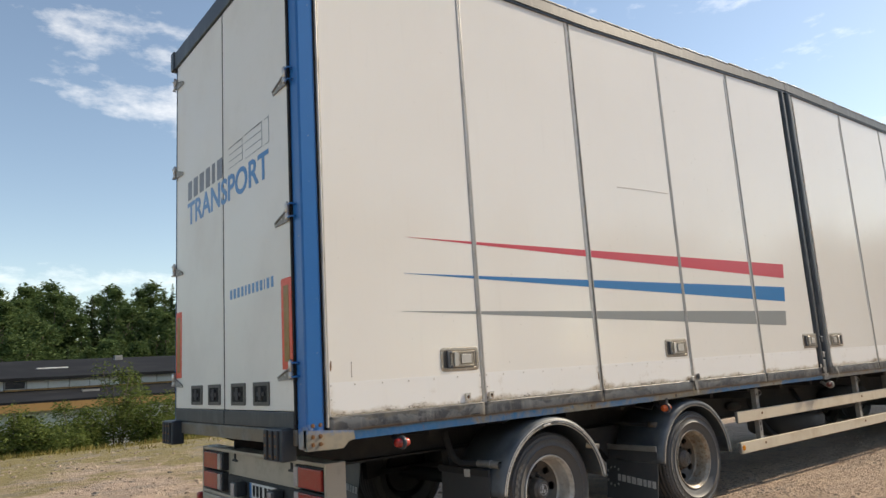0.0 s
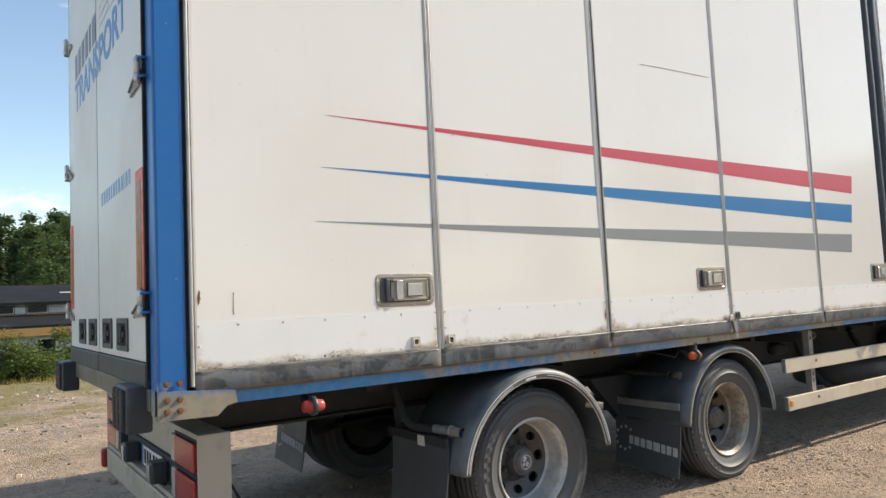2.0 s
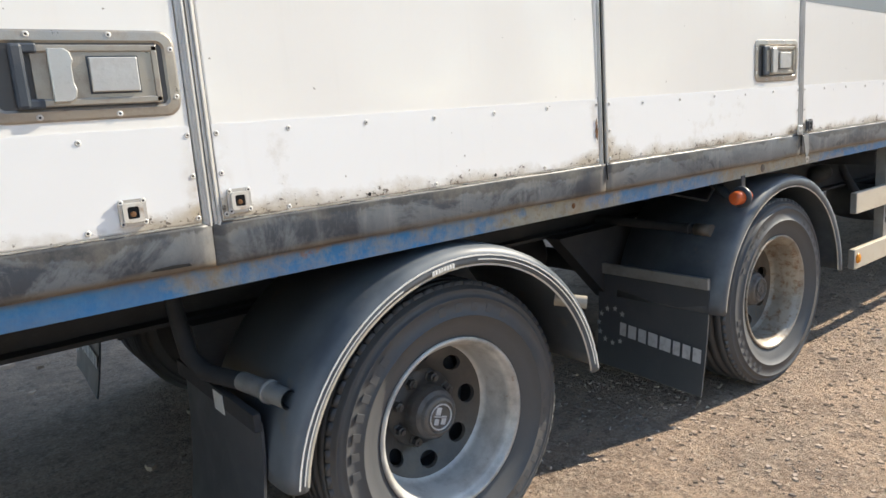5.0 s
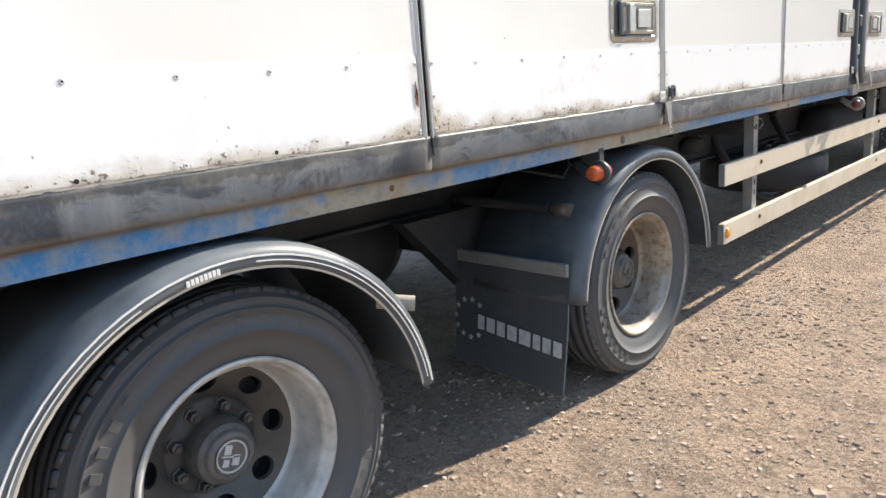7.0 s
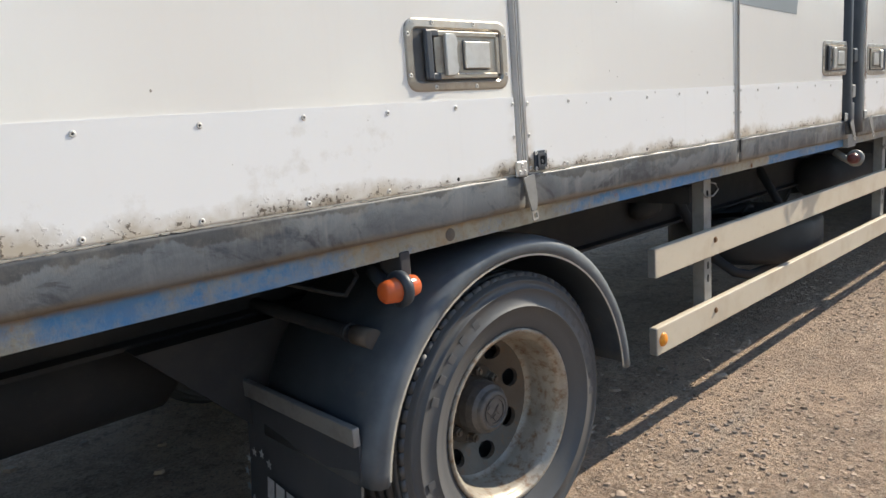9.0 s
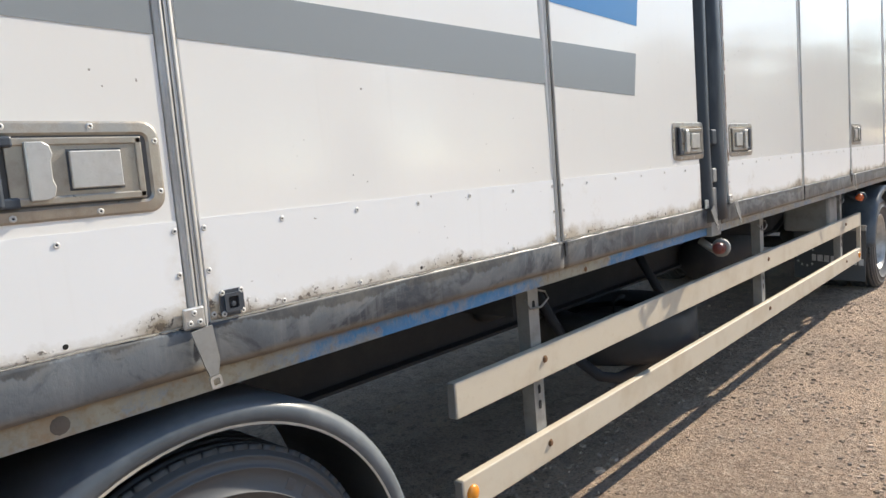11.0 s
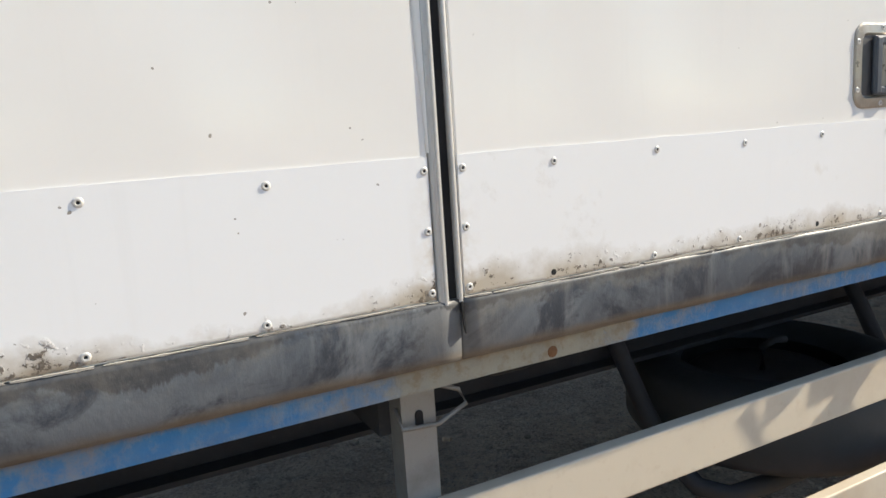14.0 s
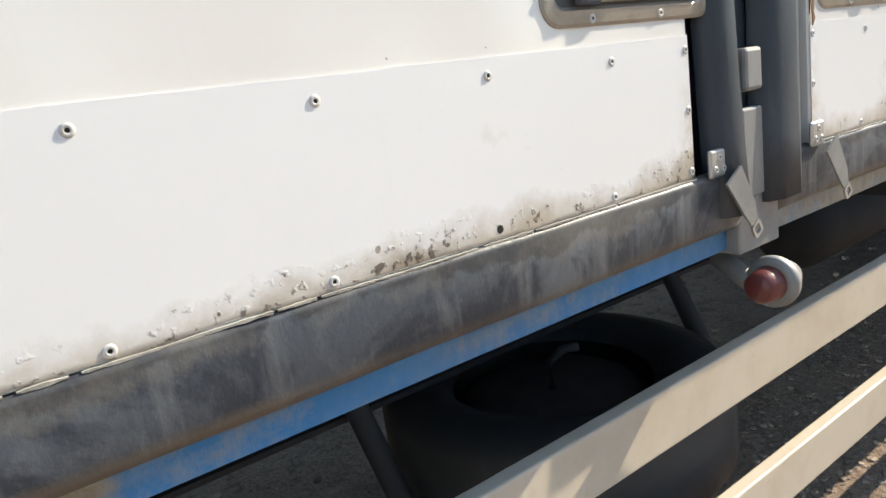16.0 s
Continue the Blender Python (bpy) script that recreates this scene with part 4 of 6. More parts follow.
def eye_plate(x, z, dark):
    bm = bmesh.new()
    prism(bm, rounded(-0.026, 0.026, -0.026, 0.026, 0.006), 0.004, lambda u, v, w: (u, w - 0.004, v))
    e = part("eye_plate", bm, GRIP if dark else ALU, trailer, "dark square lock eye" if dark else "rust-stained square lock eye")
    bm = bmesh.new()
    ring_plate(bm, rounded(-0.019, 0.019, -0.019, 0.019, 0.006), rounded(-0.011, 0.011, -0.012, 0.012, 0.004), -0.0095, -0.004)
    part("rim", bm, GRIP if dark else EYE_RUST, e)
    part("core", boxed(-0.011, 0.011, -0.006, -0.0042, -0.012, 0.012), BLACK, e)
    bm = bmesh.new()
    lathe(bm, [(0.0, -0.009), (0.005, -0.0085), (0.006, -0.005)], (0, 0, -0.003), "Y", 10)
    part("pin", bm, GRIP if dark else RUSTY, e)
    for u in (-0.021, 0.021):
        for v in (-0.021, 0.021):
            rivet((u, -0.004, v), e)
    e.matrix_basis = pose(x, -0.003, z)


eye_plate(1.224, 1.158, False)
eye_plate(1.440, 1.154, False)
eye_plate(3.998, 1.146, True)

# rust that has run down beside the middle seal
rr = random.Random(77)
z = 1.33
while z < TOP - 0.05:
    tall = rr.uniform(0.03, 0.14)
    wd = rr.uniform(0.003, 0.011)
    bm = bmesh.new()
    prism(bm, [(6.740, z), (6.740 + wd, z + tall * 0.2), (6.740 + wd * 0.6, z + tall * 0.6), (6.740 + wd * 0.9, z + tall * 0.85), (6.740, z + tall)], 0.0012, lambda u, v, w: (u, -0.0015 + w, v))
    part("rust_run", bm, RUSTY, trailer, "orange-brown rust run along the seal")
    z += tall * rr.uniform(0.8, 1.2)
for x, z, s in ((0.164, 1.385, 1), (0.168, 1.40, 1), (2.611, 1.19, -1), (2.609, 1.205, -1), (6.745, 1.31, 1)):
    bm = bmesh.new()
    prism(bm, [(x, z), (x + s * 0.008, z + 0.012), (x + s * 0.004, z + 0.024), (x + s * 0.006, z + 0.040), (x + s * 0.001, z + 0.052), (x - s * 0.003, z + 0.03)], 0.0012, lambda u, v, w: (u, -0.0042 + w, v))
    part("rust_scab", bm, RUSTY, trailer, "flaking orange rust")
for x, z, r in ((3.668, 0.994, 0.017), (2.52, 0.994, 0.009), (5.40, 0.992, 0.010)):
    bm = bmesh.new()
    lathe(bm, [(0.0, -0.0014), (r * 0.45, -0.0022), (r * 0.6, -0.0010), (r * 0.9, -0.0012), (r, 0.0)], (0, 0, 0), "Y", 11)
    o = part("rail_plug", bm, RUSTY if r < 0.015 else TUBE_BROWN, trailer, "rusty plug in the rail", smooth=True)
    o.location = (x, 0.0242, z)

# ---- rear end ----
DOOR_FOOT, DOOR_TOP = 1.160, 4.30
for k, (a, b) in enumerate(((0.140, 1.312), (1.332, 2.50))):
    bm = bmesh.new()
    box(bm, -0.012, 0.03, a, b, DOOR_FOOT, DOOR_TOP, 0.006)
    door = part("rear_door", bm, DOOR_WHITE, trailer, "white rear door leaf")
    bm = bmesh.new()
    box(bm, -0.017, 0.01, a, b, 1.055, DOOR_FOOT - 0.004, 0.006)
    part("door_apron", bm, SEAL, door, "dark rubber apron under the door")
    # recessed handles, two a leaf
    for y in ((0.495, 0.905) if k == 0 else (1.395, 1.805)):
        bm = bmesh.new()
        wd = 0.265
        outer, inner = rounded(y, y + wd, 1.192, 1.346, 0.012), rounded(y + 0.030, y + wd - 0.030, 1.216, 1.322, 0.006)
        n = len(outer)
        rows = [[bm.verts.new((x, u, v)) for u, v in o] for o, x in ((outer, -0.012), (outer, -0.020), (inner, -0.020), (inner, -0.012))]
        for ra, rb in zip(rows, rows[1:]):
            for j in range(n):
                bm.faces.new((ra[j], rb[j], rb[(j + 1) % n], ra[(j + 1) % n]))
        bmesh.ops.recalc_face_normals(bm, faces=list(bm.faces))
        hd = part("door_handle", bm, TRAY, door, "dark recessed door handle")
        # Black sheet on the door face gives the shade of a deep recess.
        part("recess", boxed(-0.0145, -0.0125, y + 0.026, y + wd - 0.026, 1.212, 1.326), BLACK, hd)
        bm = bmesh.new()
        box(bm, -0.030, -0.014, y + 0.110, y + 0.160, 1.228, 1.312, 0.006)
        box(bm, -0.024, -0.014, y + 0.07, y + 0.20, 1.254, 1.284, 0.006)
        part("lever", bm, DARK_STEEL, hd)
part("door_seal", boxed(-0.010, 0.02, 1.3125, 1.3315, 1.085, DOOR_TOP), BLACK, trailer, "black rubber seal between the leaves")
part("door_seal", boxed(-0.0125, 0.02, 0.1175, 0.1395, 1.085, DOOR_TOP), BLACK, trailer)
part("door_seal", boxed(-0.010, 0.02, 2.501, 2.525, 1.085, DOOR_TOP), BLACK, trailer)
part("header", boxed(-0.03, 0.06, -0.012, WIDTH + 0.01, DOOR_TOP + 0.004, TOP + 0.125, bevel=0.012), SEAL, trailer, "black header over the rear doors")
for y0, y1 in ((-0.03, 0.07), (WIDTH - 0.05, WIDTH + 0.04)):
    part("corner_cap", boxed(-0.045, 0.08, y0, y1, TOP - 0.05, TOP + 0.14, bevel=0.015), SEAL, trailer, "black roof corner cap")


def hinge(y, z, s):
    """A turned steel barrel, a tapering leaf bolted on the door and a blue bracket round the post's edge."""
    bm = bmesh.new()
    lathe(bm, [(0.0, -0.052), (0.013, -0.052), (0.015, -0.049), (0.015, -0.017), (0.0135, -0.016), (0.0135, -0.013), (0.015, -0.012), (0.015, 0.049), (0.013, 0.052), (0.007, 0.053), (0.007, 0.062), (0.0, 0.062)], (-0.030, y, z), "Z", 14)
    h = part("hinge", bm, ALU, trailer, "steel door hinge with a tapering leaf", smooth=True)
    bm = bmesh.new()
    prism(bm, [(0.012, 0.018), (0.012, -0.062), (0.085, -0.060), (0.205, -0.066), (0.214, -0.052), (0.205, -0.040), (0.100, -0.008)], 0.006, lambda u, v, w: (-0.022 + w, y + s * u, z + v))
    leaf = part("leaf", bm, GREY_STEEL, h)
    # a folded rib along the leaf's upper edge
    bm = bmesh.new()
    prism(bm, [(0.014, 0.018), (0.014, 0.010), (0.200, -0.047), (0.203, -0.040)], 0.010, lambda u, v, w: (-0.031 + w, y + s * u, z + v))
    part("rib", bm, GREY_STEEL, leaf)
    for u, v in ((0.050, -0.040), (0.105, -0.030), (0.195, -0.053)):
        rivet((-0.022, y + s * u, z + v), h, (0, 0, -90))
    bm = bmesh.new()
    tube(bm, [(-0.030, y - s * 0.004, z + 0.040), (-0.034, y - s * 0.050, z + 0.040), (-0.020, y - s * 0.062, z + 0.038), (-0.004, y - s * 0.064, z + 0.036)], 0.006, 8)
    part("bracket", bm, POST_BLUE if s > 0 else GREY_STEEL, h, "blue painted bracket" if s > 0 else "")
    bm = bmesh.new()
    tube(bm, [(-0.030, y - s * 0.004, z - 0.044), (-0.034, y - s * 0.050, z - 0.044), (-0.020, y - s * 0.062, z - 0.042), (-0.004, y - s * 0.064, z - 0.040)], 0.006, 8)
    part("bracket", bm, POST_BLUE if s > 0 else GREY_STEEL, h, "blue painted bracket" if s > 0 else "")


for z in (4.12, 3.31, 2.40, 1.41):
    hinge(0.135, z, 1)
for z in (4.14, 3.28, 2.37, 1.40):
    hinge(WIDTH - 0.065, z, -1)

# marker boards
for y0 in (0.135, 2.345):
    bm = bmesh.new()
    prism(bm, rounded(y0, y0 + 0.15, 1.415, 1.985, 0.012, 3), 0.003, lambda u, v, w: (-0.0155 + w, u, v))
    o = part("marker_board", bm, BOARD_RED, trailer, "red-edged reflective board")
    part("centre_field", boxed(-0.0170, -0.0158, y0 + 0.040, y0 + 0.112, 1.462, 1.938), BOARD_OLIVE, o, "dull olive-yellow field")


def lettering(text, y_left, z, size, mat, parent, name, stretch=1.0, sharp=0.0):
    """Text on the rear face, read from behind."""
    c = bpy.data.curves.new(name, "FONT")
    c.body, c.size, c.extrude, c.offset = text, size, 0.0006, sharp
    tmp = bpy.data.objects.new(name, c)
    m = bpy.data.meshes.new_from_object(tmp)
    bpy.data.objects.remove(tmp)
    m.materials.append(mat)
    o = new(name, m)
    o.parent = parent
    wide = max(v.co.x for v in m.vertices)
    m.transform(Matrix.Scale(stretch / wide, 4, (1, 0, 0)))
    o.matrix_basis = Matrix(((0, 0, -1, -0.0132), (-1, 0, 0, y_left), (0, 1, 0, z), (0, 0, 0, 1)))
    return o


lettering("TRANSPORT", 2.185, 2.718, 0.272, INK_BLUE, trailer, "blue_word", 1.74, 0.006)


def blocks(name, spans, y_left, z, tall, mat, label):
    """Plain upright bars in place of a name on the rear doors."""
    for a, b in spans:
        bm = bmesh.new()
        prism(bm, [(a, 0), (b, 0), (b, tall), (a, tall)], 0.0008, lambda u, v, w: (-0.0136 + w, y_left - u, z + v))
        part(name, bm, mat, trailer, label)


spans, _ = letter_row([0.62, 0.66, 0.66, 0.62, 0.44, 0.70], 0.165, 0.28)
blocks("name_bar", spans, 2.175, 2.935, 0.165, INK_DARK, "plain dark grey bar")
spans, _ = letter_row([0.42, 0.46, 0.46, 0.42, 0.3, 0.42, 0.4, 0.42, 0.4, 0.15, 0.42, 0.4], 0.098, 0.30)
blocks("address_bar", spans, 1.185, 1.955, 0.070, INK_BLUE, "plain blue bar")
# a line sketch of two flying boxes above the word
bm = bmesh.new()
for y0, wide, z0, tall in ((1.20, 0.29, 2.96, 0.16), (0.88, 0.33, 2.95, 0.18), (0.53, 0.10, 2.95, 0.18)):
    for k in range(4):
        zz = z0 + tall * k / 3
        prism(bm, [(0, 0), (wide, 0), (wide, 0.008), (0.03, 0.004)], 0.0008, lambda u, v, w: (-0.0136 + w, y0 - u, zz + v))
        if wide < 0.2:
            break
    prism(bm, [(wide - 0.008, 0), (wide, 0), (wide, tall), (wide - 0.008, tall)], 0.0008, lambda u, v, w: (-0.0136 + w, y0 - u, z0 + v))
    prism(bm, [(0.02, tall), (wide, tall), (wide, tall + 0.008), (0.02, tall + 0.004)], 0.0008, lambda u, v, w: (-0.0136 + w, y0 - u, z0 + v))
part("line_sketch", bm, INK_GREY, trailer, "thin grey line drawing of speed lines")

# sill, buffers, lamp bar
part("rear_sill", boxed(-0.005, 0.13, 0.13, WIDTH - 0.08, 0.955, 1.050, bevel=0.006), SKIRT, trailer, "dull grey rear sill beam")
for y0 in (0.175, 2.37):
    bm = bmesh.new()
    box(bm, -0.085, 0.02, y0, y0 + 0.27, 0.865, 1.06, 0.012)
    o = part("buffer_block", bm, SEAL, trailer, "black rubber loading buffer")
    for k in range(3):
        bm = bmesh.new()
        box(bm, -0.100, -0.084, y0 + 0.03 + k * 0.078, y0 + 0.075 + k * 0.078, 0.875, 1.05, 0.004)
        rb = part("steel_strip", bm, DARK_STEEL, o)
        for z in (0.90, 0.96, 1.02):
            bolt((-0.100, y0 + 0.052 + k * 0.078, z), rb, (0, 0, -90), 0.7)
LX = 0.21
bar = part("lamp_bar", boxed(LX + 0.05, LX + 0.10, 0.19, 2.42, 0.47, 0.80, bevel=0.003), BEIGE, trailer, "beige lamp bar under the rear sill")
bm = bmesh.new()
box(bm, LX - 0.01, LX + 0.12, 0.19, 2.42, 0.80, 0.825, 0.004)
box(bm, LX - 0.01, LX + 0.12, 0.19, 2.42, 0.45, 0.475, 0.004)
part("flange", bm, BEIGE, bar)
part("end_plate", boxed(LX - 0.012, LX + 0.13, 0.165, 0.188, 0.44, 0.825, bevel=0.003), BEIGE, bar)
part("end_plate", boxed(LX - 0.012, LX + 0.13, 2.422, 2.445, 0.44, 0.825, bevel=0.003), BEIGE, bar)
for y0, s in ((0.20, 1), (1.98, -1)):
    for z0 in (0.645, 0.485):
        lamp = part("tail_lamp", boxed(LX, LX + 0.05, y0, y0 + 0.42, z0, z0 + 0.148, bevel=0.004), CHASSIS, bar, "red tail lamp in a black housing")
        a, b = (y0 + 0.012, y0 + 0.34) if s > 0 else (y0 + 0.08, y0 + 0.408)
        part("red_lens", boxed(LX - 0.022, LX - 0.001, a, b, z0 + 0.010, z0 + 0.138, bevel=0.006), RED_LENS, lamp)
        a, b = (y0 + 0.342, y0 + 0.408) if s > 0 else (y0 + 0.012, y0 + 0.078)
        part("clear_lens", boxed(LX - 0.022, LX - 0.001, a, b, z0 + 0.010, z0 + 0.138, bevel=0.006), MILK_LENS, lamp)
part("bumper_beam", boxed(LX - 0.02, LX + 0.10, 0.19, 2.42, 0.30, 0.445, bevel=0.008), BEIGE, trailer, "beige underrun beam")
part("end_marker", boxed(LX - 0.05, LX + 0.05, 2.43, 2.50, 0.31, 0.44, bevel=0.02), RED_LENS, trailer)
# Dark sheet on the bar's face, in place of a recess in shade.
part("dark_recess", boxed(LX + 0.03, LX + 0.049, 0.66, 1.94, 0.476, 0.62), CHASSIS, bar)
plate = part("number_plate", boxed(LX + 0.018, LX + 0.024, 0.98, 1.46, 0.49, 0.60, bevel=0.002), PLATE, bar, "white number plate with dark bars")
for k in range(6):
    y = 1.40 - k * 0.066 - (0.02 if k > 2 else 0)
    part("bar", boxed(LX + 0.0165, LX + 0.0178, y - 0.045, y, 0.505, 0.585), BLACK, plate)
part("blue_edge", boxed(LX + 0.0165, LX + 0.0178, 1.425, 1.458, 0.493, 0.597), INK_BLUE, plate)
for y in (1.55, 0.86):
    lamp = part("plate_lamp", boxed(LX - 0.06, LX + 0.03, y, y + 0.11, 0.49, 0.60, bevel=0.015), SEAL, bar, "black number plate lamp")
    part("glass", boxed(LX - 0.066, LX - 0.0605, y + 0.02, y + 0.09, 0.50, 0.59, bevel=0.004), MILK_LENS, lamp)
bm = bmesh.new()
lathe(bm, [(0.0, -0.018), (0.028, -0.016), (0.036, -0.010), (0.038, 0.0)], (LX + 0.07, 0.165, 0.49), "Y", 20)
part("side_reflector", bm, AMBER_ROUND, bar, "round amber side reflector", smooth=True)
bm = bmesh.new()
for q in (0.0, 0.02):
    tube(bm, [(0.1 + q, 1.75, 0.98), (0.14 + q, 1.73, 0.93), (0.2, 1.68 + q, 0.90), (0.3, 1.66, 0.93), (0.4, 1.6, 0.98)], 0.008, 6)
part("cable", bm, BLACK, trailer, "hanging black cable")
bm = bmesh.new()
tube(bm, [(LX + 0.13, 0.2, 0.60), (LX + 0.17, 0.19, 0.52), (LX + 0.15, 0.2, 0.42), (LX + 0.2, 0.22, 0.36)], 0.007, 6)
part("cable", bm, BLACK, trailer)

# ---- chassis ----
for y in (0.72, 1.78):
    bm = bmesh.new()
    rows = []
    for x, low in ((0.25, 0.725), (4.15, 0.725), (4.50, 0.610), (9.9, 0.610), (10.3, 0.725), (LENGTH - 0.1, 0.725)):
        rows.append([bm.verts.new((x, y + u, v)) for u, v in ((0, low), (0.10, low), (0.10, low + 0.013), (0.06, low + 0.02), (0.06, 0.94), (0.10, 0.95), (0.10, 0.985),
                                                              (0, 0.985), (0, 0.95), (0.04, 0.94), (0.04, low + 0.02), (0, low + 0.013))])
    for ra, rb in zip(rows, rows[1:]):
        for j in range(12):
            bm.faces.new((ra[j], ra[(j + 1) % 12], rb[(j + 1) % 12], rb[j]))
    bm.faces.new(rows[0])
    bm.faces.new(rows[-1])
    bmesh.ops.recalc_face_normals(bm, faces=list(bm.faces))
    part("chassis_beam", bm, CHASSIS, trailer, "black I-section chassis beam")
for k in range(19):
    x = 0.4 + k * 0.71
    part("cross_member", boxed(x, x + 0.06, 0.32, WIDTH - 0.32, 0.90, 0.984), CHASSIS, trailer)
AXLES = (2.046, 3.928, 10.85, 12.19)
R = 0.43
AXLE_Z = GROUND + R - 0.014


def make_wheel(rim_mat, disc_mat, lettered, mark_mat=FLAP_MARK):
    """A 19.5 inch twin-tyre wheel about the origin, its outer face towards -y."""
    bm = bmesh.new()
    lathe(bm, [(0.262, 0.012), (0.264, 0.004), (0.258, 0.000), (0.250, 0.004), (0.247, 0.014), (0.241, 0.020), (0.237, 0.024), (0.233, 0.040), (0.229, 0.062), (0.2275, 0.066), (0.2260, 0.120), (0.221, 0.136), (0.212, 0.143)], (0, 0, 0), "Y", 72)
    rim = part("wheel", bm, rim_mat, trailer, smooth=True)
    # the disc with its hand holes
    bm = bmesh.new()
    edges = []

    def loop(pts):
        vs = [bm.verts.new(q) for q in pts]
        for i in range(len(vs)):
            edges.append(bm.edges.new((vs[i], vs[(i + 1) % len(vs)])))
        return vs
    loop([(0.213 * math.cos(math.tau * i / 64), 0.142, 0.213 * math.sin(math.tau * i / 64)) for i in range(64)])
    loop_depth = (0.185 - 0.142) / (0.213 - 0.125)
    loop([(0.125 * math.cos(math.tau * i / 40), 0.185, 0.125 * math.sin(math.tau * i / 40)) for i in range(40)])
    holes = []
    for k in range(8):
        a = math.tau * (k + 0.5) / 8
        c = Vector((math.cos(a), 0, math.sin(a)))
        t = Vector((-math.sin(a), 0, math.cos(a)))
        ring = []
        for j in range(14):
            q = c * (0.170 + 0.025 * math.cos(math.tau * j / 14)) + t * 0.033 * math.sin(math.tau * j / 14)
            ring.append((q.x, 0.142 + (0.213 - q.length) * loop_depth, q.z))
        holes.append(loop(ring))
    bmesh.ops.triangle_fill(bm, edges=edges, use_beauty=True, use_dissolve=False)
    for vs in holes:
        inner = [bm.verts.new(v.co * 0.99 + Vector((0, 0.016, 0))) for v in vs]
        for i in range(len(vs)):
            bm.faces.new((vs[i], vs[(i + 1) % len(vs)], inner[(i + 1) % len(vs)], inner[i]))
    bmesh.ops.recalc_face_normals(bm, faces=list(bm.faces))
    part("disc", bm, disc_mat, rim)
    bm = bmesh.new()
    lathe(bm, [(0.125, 0.185), (0.118, 0.177), (0.088, 0.172), (0.084, 0.150)], (0, 0, 0), "Y", 48)
    part("hub_flange", bm, disc_mat, rim, smooth=True)
    bm = bmesh.new()
    lathe(bm, [(0.084, 0.150), (0.082, 0.124), (0.076, 0.102), (0.066, 0.092), (0.061, 0.082), (0.057, 0.078), (0.050, 0.076), (0.047, 0.080), (0.0, 0.079)], (0, 0, 0), "Y", 36)
    hub = part("hub_cap", bm, HUB, rim, "cast hub cap", smooth=False)
    if lettered:
        bm = bmesh.new()
        lathe(bm, [(0.041, 0.0785), (0.0415, 0.0760), (0.0375, 0.0760), (0.0370, 0.0785)], (0, 0, 0), "Y", 28)
        for u0, u1, v0, v1 in ((-0.022, -0.004, 0.004, 0.028), (0.004, 0.022, -0.022, 0.004), (-0.026, 0.02, -0.003, 0.001), (-0.02, -0.004, -0.026, -0.008)):
            box(bm, u0, u1, 0.0762, 0.0795, v0, v1)
        part("cast_mark", bm, mark_mat, hub, "worn cast plain mark")
    nut = None
    for k in range(8):
        a = math.tau * k / 8
        if nut is None:
            bm = bmesh.new()
            lathe(bm, [(0.0, -0.030), (0.008, -0.030), (0.009, -0.024), (0.015, -0.022), (0.0165, -0.004), (0.021, -0.002), (0.021, 0.004)], (0, 0, 0), "Y", 6)
            nut = part("wheel_nut", bm, disc_mat, rim)
            nut.location = (0.104 * math.cos(a), 0.173, 0.104 * math.sin(a))
        else:
            same(nut, (0.104 * math.cos(a), 0.173, 0.104 * math.sin(a)), rim, (0, -math.degrees(a), 0))
    # tyres: outer and inner of the pair
    side = [(0.248, 0.020), (0.262, 0.010), (0.275, 0.004), (0.300, -0.010), (0.330, -0.019), (0.331, -0.022), (0.334, -0.022), (0.335, -0.019), (0.360, -0.019), (0.380, -0.014),
            (0.381, -0.017), (0.385, -0.017), (0.386, -0.012), (0.402, -0.004), (0.404, -0.007), (0.408, -0.006), (0.410, 0.001), (0.420, 0.010), (0.426, 0.020)]
    tread = []
    for a, b in ((0.024, 0.058), (0.070, 0.105), (0.117, 0.151), (0.163, 0.200)):
        tread += [(0.418, a), (0.430, a + 0.002), (0.430, b - 0.002), (0.418, b)]
    far = [(0.424, 0.215), (0.40, 0.235), (0.34, 0.245), (0.27, 0.225), (0.248, 0.205)]
    bm = bmesh.new()
    lathe(bm, side + tread + far, (0, 0, 0), "Y", 96)
    for k in range(72):
        a = math.tau * k / 72
        vs = box(bm, -0.0155, 0.0155, 0.008, 0.024, 0.405, 0.4283)
        bmesh.ops.rotate(bm, verts=vs, cent=(0, 0, 0), matrix=Matrix.Rotation(a, 3, "Y"))
    tyre = part("tyre", bm, TYRE, rim, "dusty black tyre", smooth=True)
    if lettered:
        mark = None
        for start, count, step in ((118, 5, -9.5), (20, 8, -8.5), (205, 7, -8.5)):
            for k in range(count):
                a = radians(90 - (start + k * step))
                if mark is None:
                    mark = part("raised_mark", boxed(-0.012, 0.012, -0.0195, -0.0175, 0.345, 0.370, bevel=0.001), TYRE_MARK, tyre, "raised plain block")
                    mark.matrix_basis = pose(0, 0, 0, 0, math.degrees(a), 0)
                else:
                    same(mark, (0, 0, 0), tyre, (0, math.degrees(a), 0))
    bm = bmesh.new()
    lathe(bm, [(r, 0.50 - s) for r, s in far[::-1] + tread[::-1] + side[::-1]], (0, 0, 0), "Y", 64)
    part("inner_tyre", bm, TYRE, rim, smooth=True)
    return rim


